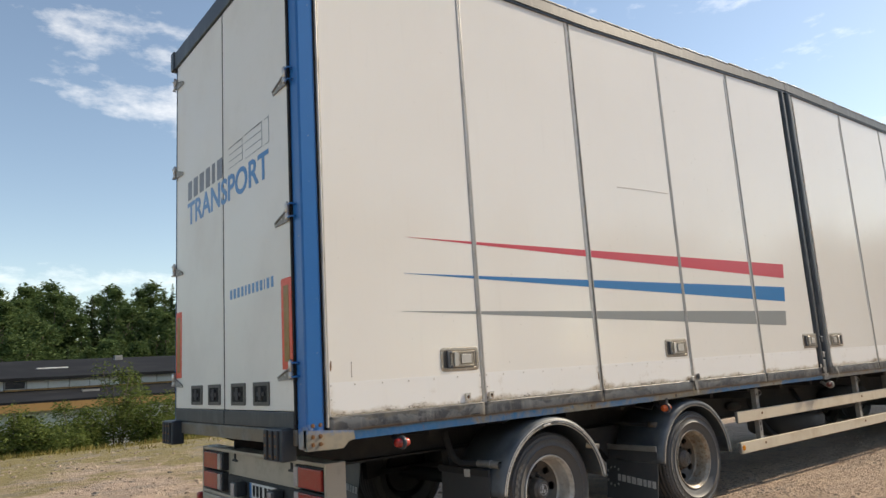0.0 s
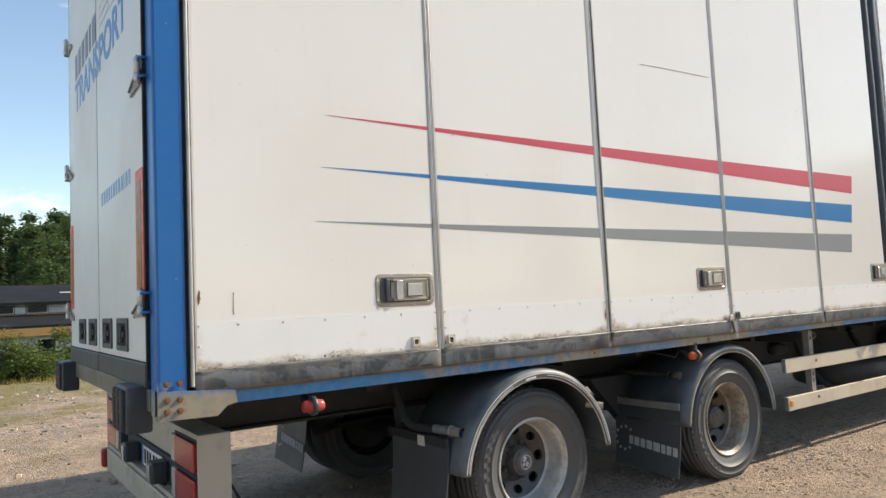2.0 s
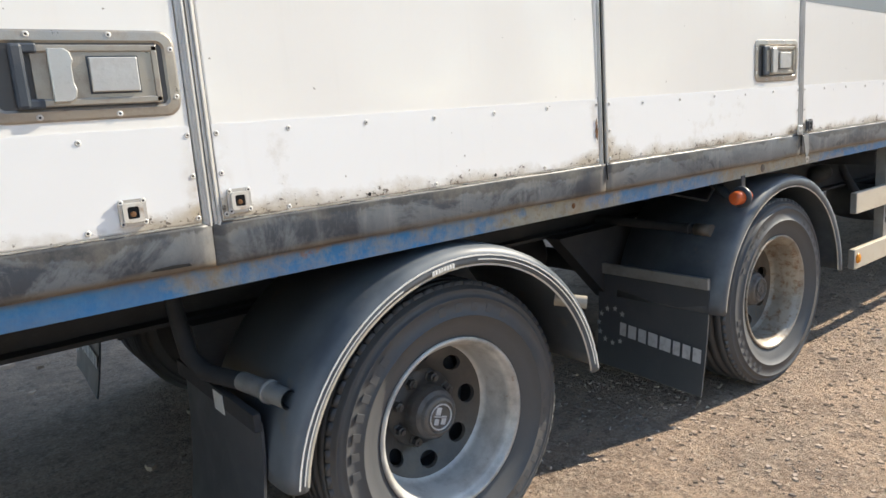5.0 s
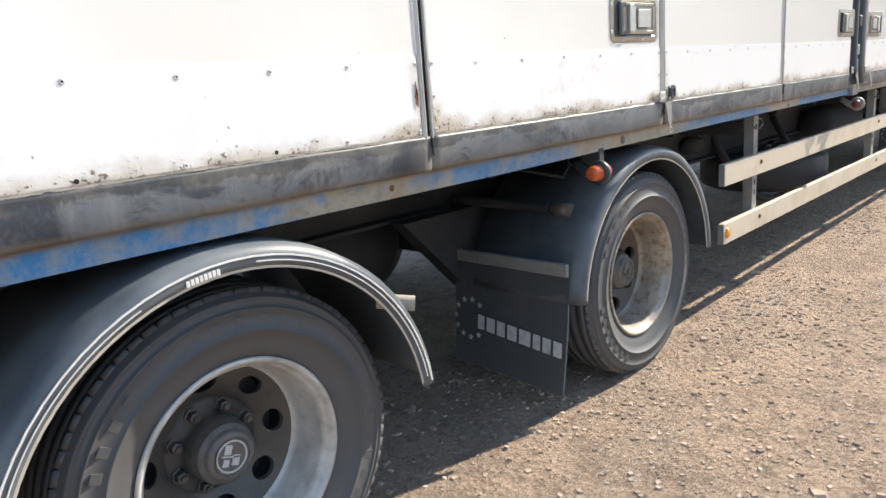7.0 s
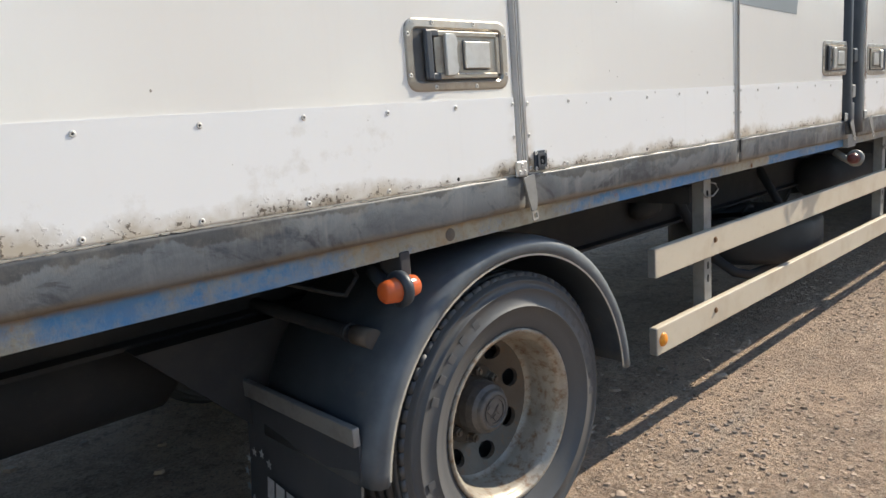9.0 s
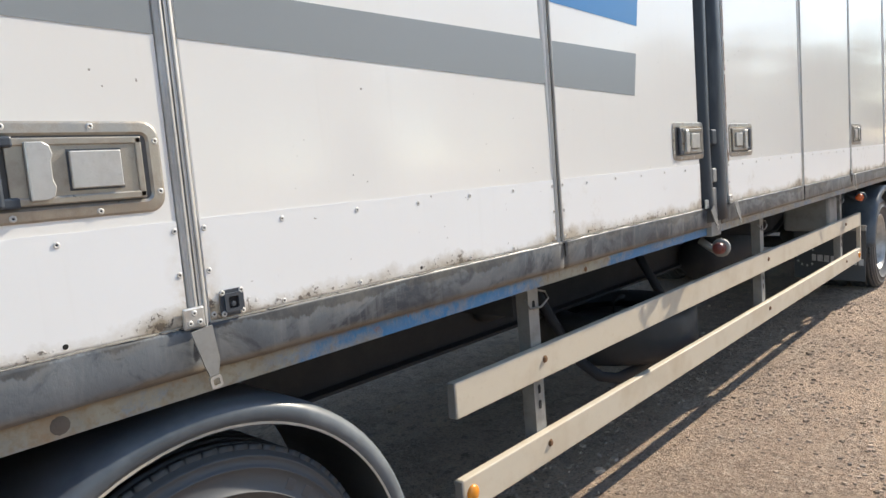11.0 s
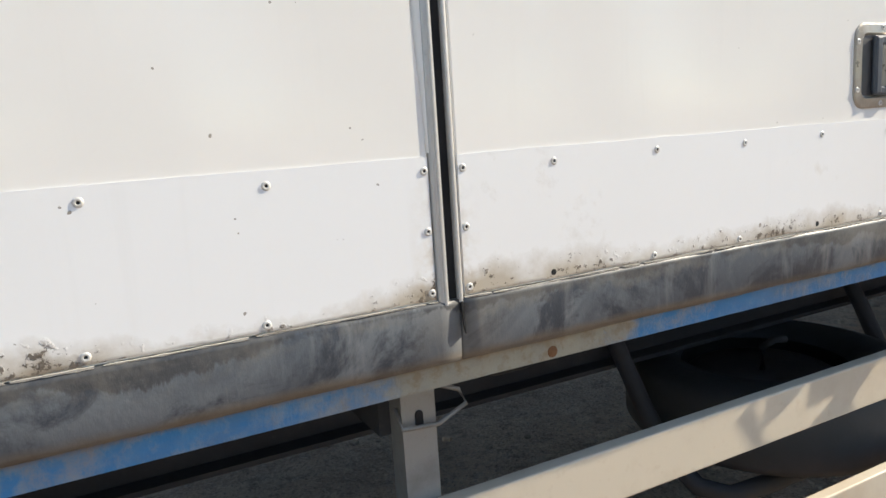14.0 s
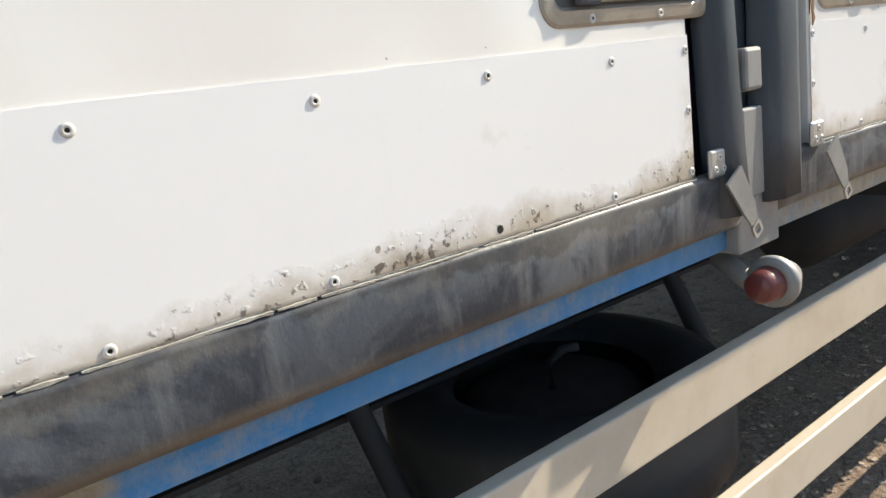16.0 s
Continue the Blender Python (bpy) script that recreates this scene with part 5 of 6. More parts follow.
wheel_a = make_wheel(RIM, DISC, True)
wheel_a["label"] = "silver rimmed twin wheel with a dark dusty disc"
wheel_c = make_wheel(RIM, DISC, False)
wheel_c["label"] = "silver rimmed twin wheel with a dusty tyre"
wheel_c.matrix_basis = pose(AXLES[2], 0.085, AXLE_Z, 0, 100, 0)
wheel_a.matrix_basis = pose(AXLES[0], 0.085, AXLE_Z, 0, 22, 0)
wheel_b = make_wheel(RIM_OLD, DISC_OLD, True, HUB)
wheel_b["label"] = "rust-stained cream wheel with a dusty tyre"
wheel_b.matrix_basis = pose(AXLES[1], 0.085, AXLE_Z, 0, -35, 0)
for k, x in enumerate(AXLES):
    if k > 2:
        copy_thing(wheel_c, pose(x, 0.085, AXLE_Z, 0, 50 * k, 0))
    copy_thing(wheel_c, pose(x, WIDTH - 0.065, AXLE_Z, 0, 70 * k, 180))
    bm = bmesh.new()
    tube(bm, [(x, 0.2, AXLE_Z), (x, WIDTH - 0.2, AXLE_Z)], 0.06, 14)
    part("axle", bm, CHASSIS, trailer, "black axle tube")
    for y0 in (0.30, WIDTH - 0.52):
        bm = bmesh.new()
        lathe(bm, [(0.0, 0.0), (0.19, 0.0), (0.20, 0.01), (0.20, 0.20), (0.19, 0.21), (0.0, 0.21)], (x, y0, AXLE_Z), "Y", 32)
        part("brake_drum", bm, CHASSIS, trailer, "black brake drum", smooth=False)
    for y in (0.62, 1.90):
        bm = bmesh.new()
        box(bm, x - 0.45, x + 0.40, y, y + 0.07, 0.42, 0.47, 0.005)
        lathe(bm, [(0.0, 0.0), (0.12, 0.0), (0.14, 0.03), (0.14, 0.14), (0.11, 0.17), (0.0, 0.17)], (x + 0.32, y + 0.03, 0.46), "Z", 20)
        # Hanger of the second axle is made wider to cover pale ground behind.
        prism(bm, [(x - (0.85 if k == 1 else 0.56), 0.735), (x - 0.30, 0.735), (x - 0.38, 0.42), (x - 0.52, 0.40)], 0.08, lambda u, v, w: (u, y + w, v))
        part("suspension_arm", bm, CHASSIS, trailer, "black trailing arm with an air bag")
    bm = bmesh.new()
    lathe(bm, [(0.0, -0.12), (0.075, -0.10), (0.085, 0.0), (0.075, 0.10), (0.0, 0.12)], (x - 0.18, 0.82, 0.50), "X", 18)
    part("brake_chamber", bm, CHASSIS, trailer, "black brake chamber", smooth=True)


def fender(x, lip_mat, lines, grow=0.0, back=0.0):
    """A half-round plastic mudguard over one wheel, its outer edge turned down."""
    bm = bmesh.new()
    n = 40
    prof = [(0.505, -0.006), (0.520, -0.014), (0.540, -0.012), (0.556, 0.004), (0.562, 0.05), (0.562, 0.50), (0.556, 0.50), (0.554, 0.05), (0.545, 0.008), (0.530, 0.000), (0.512, 0.004)]
    rows = []
    zc = 0.379
    for k in range(n + 1):
        a = radians((7 if lines else 3) + (166 if lines else 172) * k / n)
        rows.append([bm.verts.new((x + (r + grow) * math.cos(a), s + back, zc + (r + grow) * math.sin(a))) for r, s in prof])
    m = len(prof)
    for ra, rb in zip(rows, rows[1:]):
        for j in range(m):
            bm.faces.new((ra[j], ra[(j + 1) % m], rb[(j + 1) % m], rb[j]))
    bm.faces.new(rows[0])
    bm.faces.new(rows[-1][::-1])
    bmesh.ops.recalc_face_normals(bm, faces=list(bm.faces))
    f = part("mudguard", bm, FENDER, trailer, "grey-black plastic mudguard, dusty on top", smooth=True)

    def arc(r0, r1, y, a0, a1, mat, name, label):
        r0, r1 = r0 + grow, r1 + grow
        bm = bmesh.new()
        rows = []
        for k in range(33):
            a = radians(a0 + (a1 - a0) * k / 32)
            rows.append([bm.verts.new((x + r * math.cos(a), yy + back, zc + r * math.sin(a))) for r, yy in ((r0, y), (r1, y), (r1, y + 0.003), (r0, y + 0.003))])
        for ra, rb in zip(rows, rows[1:]):
            for j in range(4):
                bm.faces.new((ra[j], ra[(j + 1) % 4], rb[(j + 1) % 4], rb[j]))
        bm.faces.new(rows[0])
        bm.faces.new(rows[-1])
        bmesh.ops.recalc_face_normals(bm, faces=list(bm.faces))
        part(name, bm, mat, f, label)
    if lines:
        arc(0.532, 0.536, -0.0165, 8, 172, LINE, "painted_line", "thin white line")
        arc(0.5195, 0.522, -0.0165, 112, 171, LINE, "painted_line", "thin white line")
        arc(0.5205, 0.523, -0.0165, 10, 84, LINE, "painted_line", "thin white line")
        arc(0.504, 0.511, -0.0085, 8, 172, LIP, "edge_bead", "worn pale edge")
        for k in range(8):
            a = radians(101 - k * 1.05)
            c = Vector((x + (0.518 + grow) * math.cos(a), -0.0165, zc + (0.518 + grow) * math.sin(a)))
            part("maker_bar", boxed(c.x - 0.0035, c.x + 0.0035, -0.0172, -0.0130, c.z - 0.006, c.z + 0.006), LINE, f, "plain white bar")
    else:
        arc(0.504, 0.513, -0.0085, 4, 174, lip_mat, "edge_bead", "worn cream edge")
    return f


def far_fender(x):
    bm = bmesh.new()
    lathe(bm, [(0.562, 2.10), (0.562, 2.57), (0.530, 2.60), (0.520, 2.595), (0.552, 2.56), (0.552, 2.10), (0.562, 2.10)], (x, 0, 0.379), "Y", 36, turns=(0.0, 0.5))
    part("mudguard", bm, FENDER, trailer, "grey-black plastic mudguard on the far side", smooth=True)


for x in AXLES:
    far_fender(x)
for z0, z1 in ((0.646, 0.756), (0.350, 0.457)):
    part("guard_rail", boxed(4.685, 9.98, 2.545, 2.575, z0, z1, bevel=0.004), CREAM, trailer, "cream painted guard plank on the far side")
fender(AXLES[0] - 0.016, LIP, True, 0.009)
for x in AXLES[1:]:
    fender(x, LIP, False, 0.0, 0.046)


def mudflap(x, y0, y1, z0, z1, marked, lean=0.05):
    """A hanging rubber flap under a steel bar, its face towards the rear."""
    bm = bmesh.new()
    n = 10
    rows = []
    for k in range(n + 1):
        v = k / n
        z = z1 + (z0 - z1) * v
        rows.append([bm.verts.new((x - lean * v * v - 0.012 * math.sin(3 * u + v * 2) * v, y0 + (y1 - y0) * u, z + 0.012 * u * v)) for u in (0, 0.25, 0.5, 0.75, 1)])
    back = [[bm.verts.new(v.co + Vector((0.008, 0, 0))) for v in r] for r in rows]
    for ra, rb in zip(rows, rows[1:]):
        for j in range(4):
            bm.faces.new((ra[j], ra[j + 1], rb[j + 1], rb[j]))
    for ra, rb in zip(back, back[1:]):
        for j in range(4):
            bm.faces.new((ra[j], rb[j], rb[j + 1], ra[j + 1]))
    for r, b in ((rows[0], back[0]), (rows[-1], back[-1])):
        for j in range(4):
            bm.faces.new((r[j], r[j + 1], b[j + 1], b[j]))
    for j in (0, 4):
        for k in range(n):
            bm.faces.new((rows[k][j], rows[k + 1][j], back[k + 1][j], back[k][j]))
    bmesh.ops.recalc_face_normals(bm, faces=list(bm.faces))
    f = part("mudflap", bm, FLAP, trailer, "black rubber mudflap", smooth=False)
    part("flap_bar", boxed(x - 0.016, x + 0.004, y0 - 0.004, y1 + 0.02, z1 - 0.02, z1 + 0.028, bevel=0.003), GREY_STEEL if marked else CHASSIS, f, "steel clamp bar")
    if marked:
        ylo, zlo = y0 + 0.015, z0 + 0.125
        cy, cz, rr = y0 + 0.470, zlo + 0.085, 0.080
        for k in range(9):
            a = radians(50 + k * 32)
            py, pz = cy - rr * math.cos(a), cz + rr * math.sin(a)
            pts = []
            for j in range(10):
                r = 0.0150 if j % 2 == 0 else 0.006
                b = radians(90 + 36 * j)
                pts.append((py + r * math.cos(b), pz + r * math.sin(b)))
            bm = bmesh.new()
            prism(bm, pts, 0.001, lambda u, v, w: (x - 0.0465 * ((z1 - v) / (z1 - z0)) ** 2 - 0.018 + w, u, v))
            part("printed_star", bm, FLAP_MARK, f, "pale printed star")
        spans, total = letter_row([0.62, 0.78, 0.74, 0.86, 1.0, 0.62, 0.68, 0.7], 0.052, 0.22)
        for a, b in spans:
            s = (y0 + 0.425 - ylo) / total
            ya, yb = y0 + 0.425 - a * s, y0 + 0.425 - b * s
            bm = bmesh.new()
            prism(bm, [(ya, zlo + 0.03), (yb, zlo + 0.03), (yb, zlo + 0.088), (ya, zlo + 0.088)], 0.001,
                  lambda u, v, w: (x - 0.0465 * ((z1 - v) / (z1 - z0)) ** 2 - 0.018 + w, u, v + 0.10 * (u - ylo) - 0.02))
            part("printed_bar", bm, FLAP_MARK, f, "plain pale bar")
    return f


mudflap(3.375, 0.085, 0.655, 0.085, 0.550, True)
mudflap(1.46, 0.10, 0.67, 0.16, 0.60, False)
mudflap(1.46, 1.92, 2.50, 0.15, 0.60, True)
mudflap(3.37, 1.92, 2.50, 0.15, 0.60, True)
mudflap(10.20, 0.08, 0.66, 0.14, 0.60, True)
bm = bmesh.new()
box(bm, 1.442, 1.445, 0.30, 0.37, 0.565, 0.620, 0.001)
part("flap_tag", bm, PLATE, trailer, "small pale tag with unreadable marks")


def pipe(points, r, material=GREY_STEEL, collar=None, name="support_tube", label="grey steel support tube"):
    bm = bmesh.new()
    tube(bm, points, r, 16, caps=False)
    o = part(name, bm, material, trailer, label)
    end, before = Vector(points[-1]), Vector(points[-2])
    d = (end - before).normalized()
    bm = bmesh.new()
    tube(bm, [end, end - d * 0.06], r * 0.82, 16, caps=False)
    part("bore", bm, BLACK, o)
    if collar:
        bm = bmesh.new()
        tube(bm, [end - d * collar, end - d * (collar - 0.014)], r * 1.22, 16)
        part("collar", bm, material, o)
    return o


pipe([(1.42, 0.55, 0.88), (1.42, 0.52, 0.80), (1.42, 0.46, 0.70), (1.44, 0.40, 0.66), (1.488, 0.235, 0.662)], 0.024, CHASSIS)
pipe([(1.485, 0.25, 0.662), (1.504, 0.15, 0.660), (1.522, 0.050, 0.657)], 0.0255, GREY_STEEL, collar=0.09)
pipe([(2.490, 0.095, 0.686), (2.525, 0.058, 0.679), (2.561, 0.020, 0.672)], 0.021, BEIGE)
# Inner length is coloured black for the shade below the floor.
pipe([(3.494, 0.75, 0.756), (3.494, 0.155, 0.750)], 0.021, CHASSIS, collar=0.10)
bm = bmesh.new()
tube(bm, [(3.494, 0.22, 0.7505), (3.494, 0.145, 0.750)], 0.026, 16)
part("end_sleeve", bm, TUBE_BROWN, trailer, "dusty brown capped sleeve")
bm = bmesh.new()
tube(bm, [(3.42, 0.12, 0.97), (3.43, 0.10, 0.93), (3.40, 0.11, 0.89), (3.37, 0.13, 0.90), (3.30, 0.25, 0.93), (3.15, 0.4, 0.94)], 0.006, 8)
part("cable", bm, BLACK, trailer, "thin lamp cable")
part("lamp_bracket", boxed(3.50, 3.53, 0.02, 0.10, 0.89, 0.98, bevel=0.003), DARK_STEEL, trailer)

# ---- marker lamps on rubber stalks ----
def marker_lamp(x, z, rear_mat, front_mat, y=-0.02, ring=SEAL):
    bm = bmesh.new()
    lathe(bm, [(0.0, -0.012), (0.034, -0.012), (0.042, -0.010), (0.044, 0.0), (0.042, 0.010), (0.034, 0.012), (0.0, 0.012)], (0, 0, 0), "X", 28)
    tube(bm, [(0, 0.01, -0.02), (0, 0.05, 0.0), (0, 0.10, 0.035)], 0.018, 10)
    lamp = part("marker_lamp", bm, ring, trailer, "side marker lamp with a grey rubber ring", smooth=True)
    for s, mat in ((-1, rear_mat), (1, front_mat)):
        bm = bmesh.new()
        lathe(bm, [(0.030, s * 0.009), (0.028, s * 0.030), (0.025, s * 0.046), (0.020, s * 0.051), (0.0, s * 0.052)], (0, 0, 0), "X", 24)
        part("lens", bm, mat, lamp, smooth=True)
    lamp.matrix_basis = pose(x, y, z)
    return lamp


marker_lamp(0.664, 0.911, RED_LENS, ROSE_LENS, 0.0)
marker_lamp(3.486, 0.898, AMBER_LENS, AMBER_LENS, 0.015)
marker_lamp(6.572, 0.913, DULL_LENS, MILK_LENS, -0.015, ring=GREY_STEEL)
marker_lamp(9.70, 0.91, AMBER_LENS, MILK_LENS, 0.02)
marker_lamp(13.06, 0.925, AMBER_LENS, MILK_LENS, 0.02)

# ---- side guard ----
G0, G1 = 4.735, 10.00
guard = None
for z0, z1 in ((0.646, 0.756), (0.350, 0.457)):
    bm = bmesh.new()
    box(bm, G0, G1, 0.085, 0.115, z0, z1, 0.004)
    r = part("guard_rail", bm, CREAM, trailer, "cream painted side guard plank")
    part("end_cap", boxed(G0 - 0.006, G0 - 0.0005, 0.085, 0.115, z0 + 0.002, z1 - 0.002, bevel=0.002), GREY_STEEL, r)
    for x in (5.20, 7.58, 9.50):
        bolt((x, 0.085, (z0 + z1) / 2 + 0.01), r)
bm = bmesh.new()
lathe(bm, [(0.0, -0.010), (0.020, -0.009), (0.026, -0.004), (0.027, 0.0)], (G0 + 0.04, 0.085, 0.405), "Y", 22)
part("side_reflector", bm, AMBER_ROUND, trailer, "round amber reflector on the guard", smooth=True)
bm = bmesh.new()
lathe(bm, [(0.0, -0.010), (0.020, -0.009), (0.026, -0.004), (0.027, 0.0)], (G1 - 0.05, 0.085, 0.405), "Y", 22)
part("side_reflector", bm, AMBER_ROUND, trailer, smooth=True)
part("guard_end", boxed(G1 + 0.001, G1 + 0.022, 0.083, 0.115, 0.35, 0.757, bevel=0.003), CREAM, trailer, "cream end bar of the guard")
for x in (5.20, 7.575, 9.49):
    bm = bmesh.new()
    prism(bm, [(x - 0.030, 0.117), (x + 0.030, 0.117), (x + 0.030, 0.167), (x + 0.025, 0.167), (x + 0.025, 0.123), (x - 0.025, 0.123), (x - 0.025, 0.167), (x - 0.030, 0.167)],
          0.61, lambda u, v, w: (u, v, 0.345 + w))
    post = part("guard_post", bm, GREY_STEEL, trailer, "channel-section steel guard post")
    for z in (0.41, 0.53, 0.585, 0.88):
        bm = bmesh.new()
        prism(bm, rounded(x - 0.007, x + 0.007, z, z + 0.032, 0.0068), 0.002, lambda u, v, w: (u, 0.1155 + w, v))
        part("slot", bm, BLACK, post)
    bm = bmesh.new()
    tube(bm, [(x + 0.03, 0.137, 0.945), (x + 0.075, 0.117, 0.93), (x + 0.085, 0.112, 0.905), (x + 0.03, 0.107, 0.885), (x - 0.034, 0.107, 0.89), (x - 0.036, 0.127, 0.92)], 0.004, 6)
    part("wire_clip", bm, GREY_STEEL, post)
    part("brace", boxed(x - 0.05, x + 0.01, 0.168, 0.75, 0.86, 0.93), CHASSIS, trailer, "dark brace behind the guard post")
# ---- things slung below the floor ----
bm = bmesh.new()
lathe(bm, [(r, s) for r, s in ((0.25, 0.03), (0.262, 0.0), (0.30, -0.02), (0.36, -0.02), (0.41, 0.0), (0.43, 0.03), (0.43, 0.19), (0.41, 0.22), (0.34, 0.24), (0.27, 0.22), (0.25, 0.19))], (6.64, 0.605, 0.365), "Z", 64)
spare = part("spare_wheel", bm, SPARE_RUBBER, trailer, "spare tyre lying flat under the floor", smooth=True)
bm = bmesh.new()
lathe(bm, [(0.252, 0.0), (0.24, 0.02), (0.235, 0.15), (0.20, 0.17), (0.10, 0.16), (0.0, 0.16)], (6.64, 0.605, 0.365), "Z", 48)
part("spare_rim", bm, DISC, spare, smooth=True)
bm = bmesh.new()
tube(bm, [(6.13, 0.80, 0.84), (6.14, 0.72, 0.67), (6.15, 0.63, 0.52), (6.15, 0.53, 0.40), (6.17, 0.44, 0.335), (6.24, 0.385, 0.312), (6.40, 0.375, 0.310), (6.75, 0.375, 0.310),
          (7.00, 0.40, 0.325), (7.14, 0.47, 0.37), (7.22, 0.57, 0.48), (7.245, 0.66, 0.62), (7.23, 0.78, 0.84)], 0.027, 12)
part("carrier_tube", bm, DARK_STEEL, trailer, "bent tube hoop of the spare wheel carrier")
for x in (6.13, 7.23):
    part("carrier_plate", boxed(x - 0.09, x + 0.06, 0.70, 0.88, 0.815, 0.835, bevel=0.003), DARK_STEEL, trailer, "steel plate of the spare wheel carrier")
    part("carrier_hanger", boxed(x - 0.02, x + 0.02, 0.76, 0.80, 0.836, 0.98), CHASSIS, trailer, "black hanger of the carrier")
bm = bmesh.new()
tube(bm, [(6.64, 0.605, 0.52), (6.64, 0.605, 0.60), (6.67, 0.585, 0.625), (6.71, 0.575, 0.62)], 0.012, 8)
part("carrier_screw", bm, DARK_STEEL, trailer, "clamping screw of the spare wheel")
for x, y, z, r, l in ((5.0, 1.1, 0.66, 0.13, 0.9), (8.3, 0.62, 0.66, 0.15, 1.0), (5.75, 0.73, 0.735, 0.055, 0.26)):
    bm = bmesh.new()
    lathe(bm, [(0.0, -l / 2), (r * 0.7, -l / 2 + 0.02), (r, -l / 2 + 0.08), (r, l / 2 - 0.08), (r * 0.7, l / 2 - 0.02), (0.0, l / 2)], (x, y, z), "X", 28)
    part("air_tank", bm, CHASSIS, trailer, "black compressed air tank", smooth=True)
# Added filler: covers the sunlit ground between chassis beam and flap.
bm = bmesh.new()
lathe(bm, [(0.0, -0.34), (0.11, -0.32), (0.16, -0.26), (0.16, 0.26), (0.11, 0.32), (0.0, 0.34)], (2.98, 1.02, 0.60), "X", 28)
part("air_tank", bm, CHASSIS, trailer, "black tank added between the axles to hide bright ground", smooth=True)
part("battery_box", boxed(9.15, 9.40, 0.12, 0.45, 0.70, 0.95, bevel=0.02), GREY_STEEL, trailer, "small grey box under the rail")
bm = bmesh.new()
lathe(bm, [(0.55, 0.0), (0.62, 0.0), (0.62, 0.10), (0.55, 0.10)], (11.52, 1.30, 0.80), "Z", 48)
part("turntable_ring", bm, CHASSIS, trailer, "turntable ring over the front bogie")
part("dolly_frame", boxed(10.4, 12.8, 0.80, 1.80, 0.62, 0.78), CHASSIS, trailer, "black dolly frame")
bm = bmesh.new()
tube(bm, [(12.8, 0.95, 0.68), (14.9, 1.30, 0.66)], 0.05, 10)
tube(bm, [(12.8, 1.65, 0.68), (14.9, 1.30, 0.66)], 0.05, 10)
part("drawbar", bm, CHASSIS, trailer, "black drawbar")

# ---- the truck ahead ----
TX = 14.95
truck = empty("truck", "cream box-bodied truck with red rear lamps standing ahead of the trailer", "truck")
part("rear_door", boxed(TX, TX + 0.05, 0.14, 2.46, 1.25, 4.20, bevel=0.006), CREAM, truck)
part("rear_post", boxed(TX - 0.01, TX + 0.10, 0.0, 0.09, 1.0, 4.35, bevel=0.008), DOOR_WHITE, truck, "white corner post")
part("rear_post", boxed(TX - 0.01, TX + 0.10, 2.51, 2.60, 1.0, 4.35, bevel=0.008), DOOR_WHITE, truck)
part("door_seal", boxed(TX + 0.005, TX + 0.04, 0.092, 0.138, 1.2, 4.25), BLACK, truck)
part("header", boxed(TX - 0.02, TX + 0.1, 0.0, 2.6, 4.26, 4.42, bevel=0.01), SEAL, truck)
part("box_side", boxed(TX + 0.10, TX + 7.5, 0.0, 2.6, 1.05, 4.34, bevel=0.01), WHITE, truck)
for z in (1.52, 2.35, 3.2, 4.0):
    bm = bmesh.new()
    box(bm, TX - 0.035, TX - 0.001, 0.0, 0.34, z, z + 0.05, 0.006)
    part("hinge", bm, ALU, truck)
part("marker_board", boxed(TX - 0.006, TX - 0.001, 0.14, 0.55, 1.27, 1.45), BOARD_RED, truck, "red and yellow warning board")
for k in range(2):
    bm = bmesh.new()
    prism(bm, [(0.16 + k * 0.2, 1.28), (0.26 + k * 0.2, 1.28), (0.34 + k * 0.2, 1.44), (0.24 + k * 0.2, 1.44)], 0.003, lambda u, v, w: (TX - 0.0095 + w, u, v))
    part("yellow_stripe", bm, AMBER_ROUND, truck)
part("rear_sill", boxed(TX - 0.02, TX + 0.15, 0.0, 2.6, 1.02, 1.20, bevel=0.008), GREY_STEEL, truck)
bm = bmesh.new()
box(bm, TX + 0.02, TX + 0.12, 0.05, 2.55, 0.66, 0.98, 0.01)
part("lamp_bar", bm, CHASSIS, truck)
for y0 in (0.08, 2.05):
    part("tail_lamp", boxed(TX - 0.02, TX + 0.02, y0, y0 + 0.48, 0.72, 0.86, bevel=0.01), RED_LENS, truck)
part("underrun_bar", boxed(TX - 0.02, TX + 0.08, 0.05, 2.55, 0.36, 0.52, bevel=0.01), DOOR_WHITE, truck, "white underrun bar")
for y in (0.10, 0.55, 1.9, 2.3):
    part("red_mark", boxed(TX - 0.025, TX - 0.021, y, y + 0.26, 0.40, 0.48), BOARD_RED, truck)
for y in (0.9, 1.65):
    part("chassis_beam", boxed(TX, TX + 9.0, y, y + 0.08, 0.75, 1.05), CHASSIS, truck)
for x in (TX + 1.6, TX + 2.95, TX + 7.6):
    for y, t in ((0.065, 0), (2.535, 180)):
        o = copy_thing(wheel_c, pose(x, y, AXLE_Z, 0, 30, t))
        o.parent = truck
part("cab", boxed(TX + 7.65, TX + 9.6, 0.05, 2.55, 0.55, 3.2, bevel=0.12), INK_BLUE, truck, "blue cab")


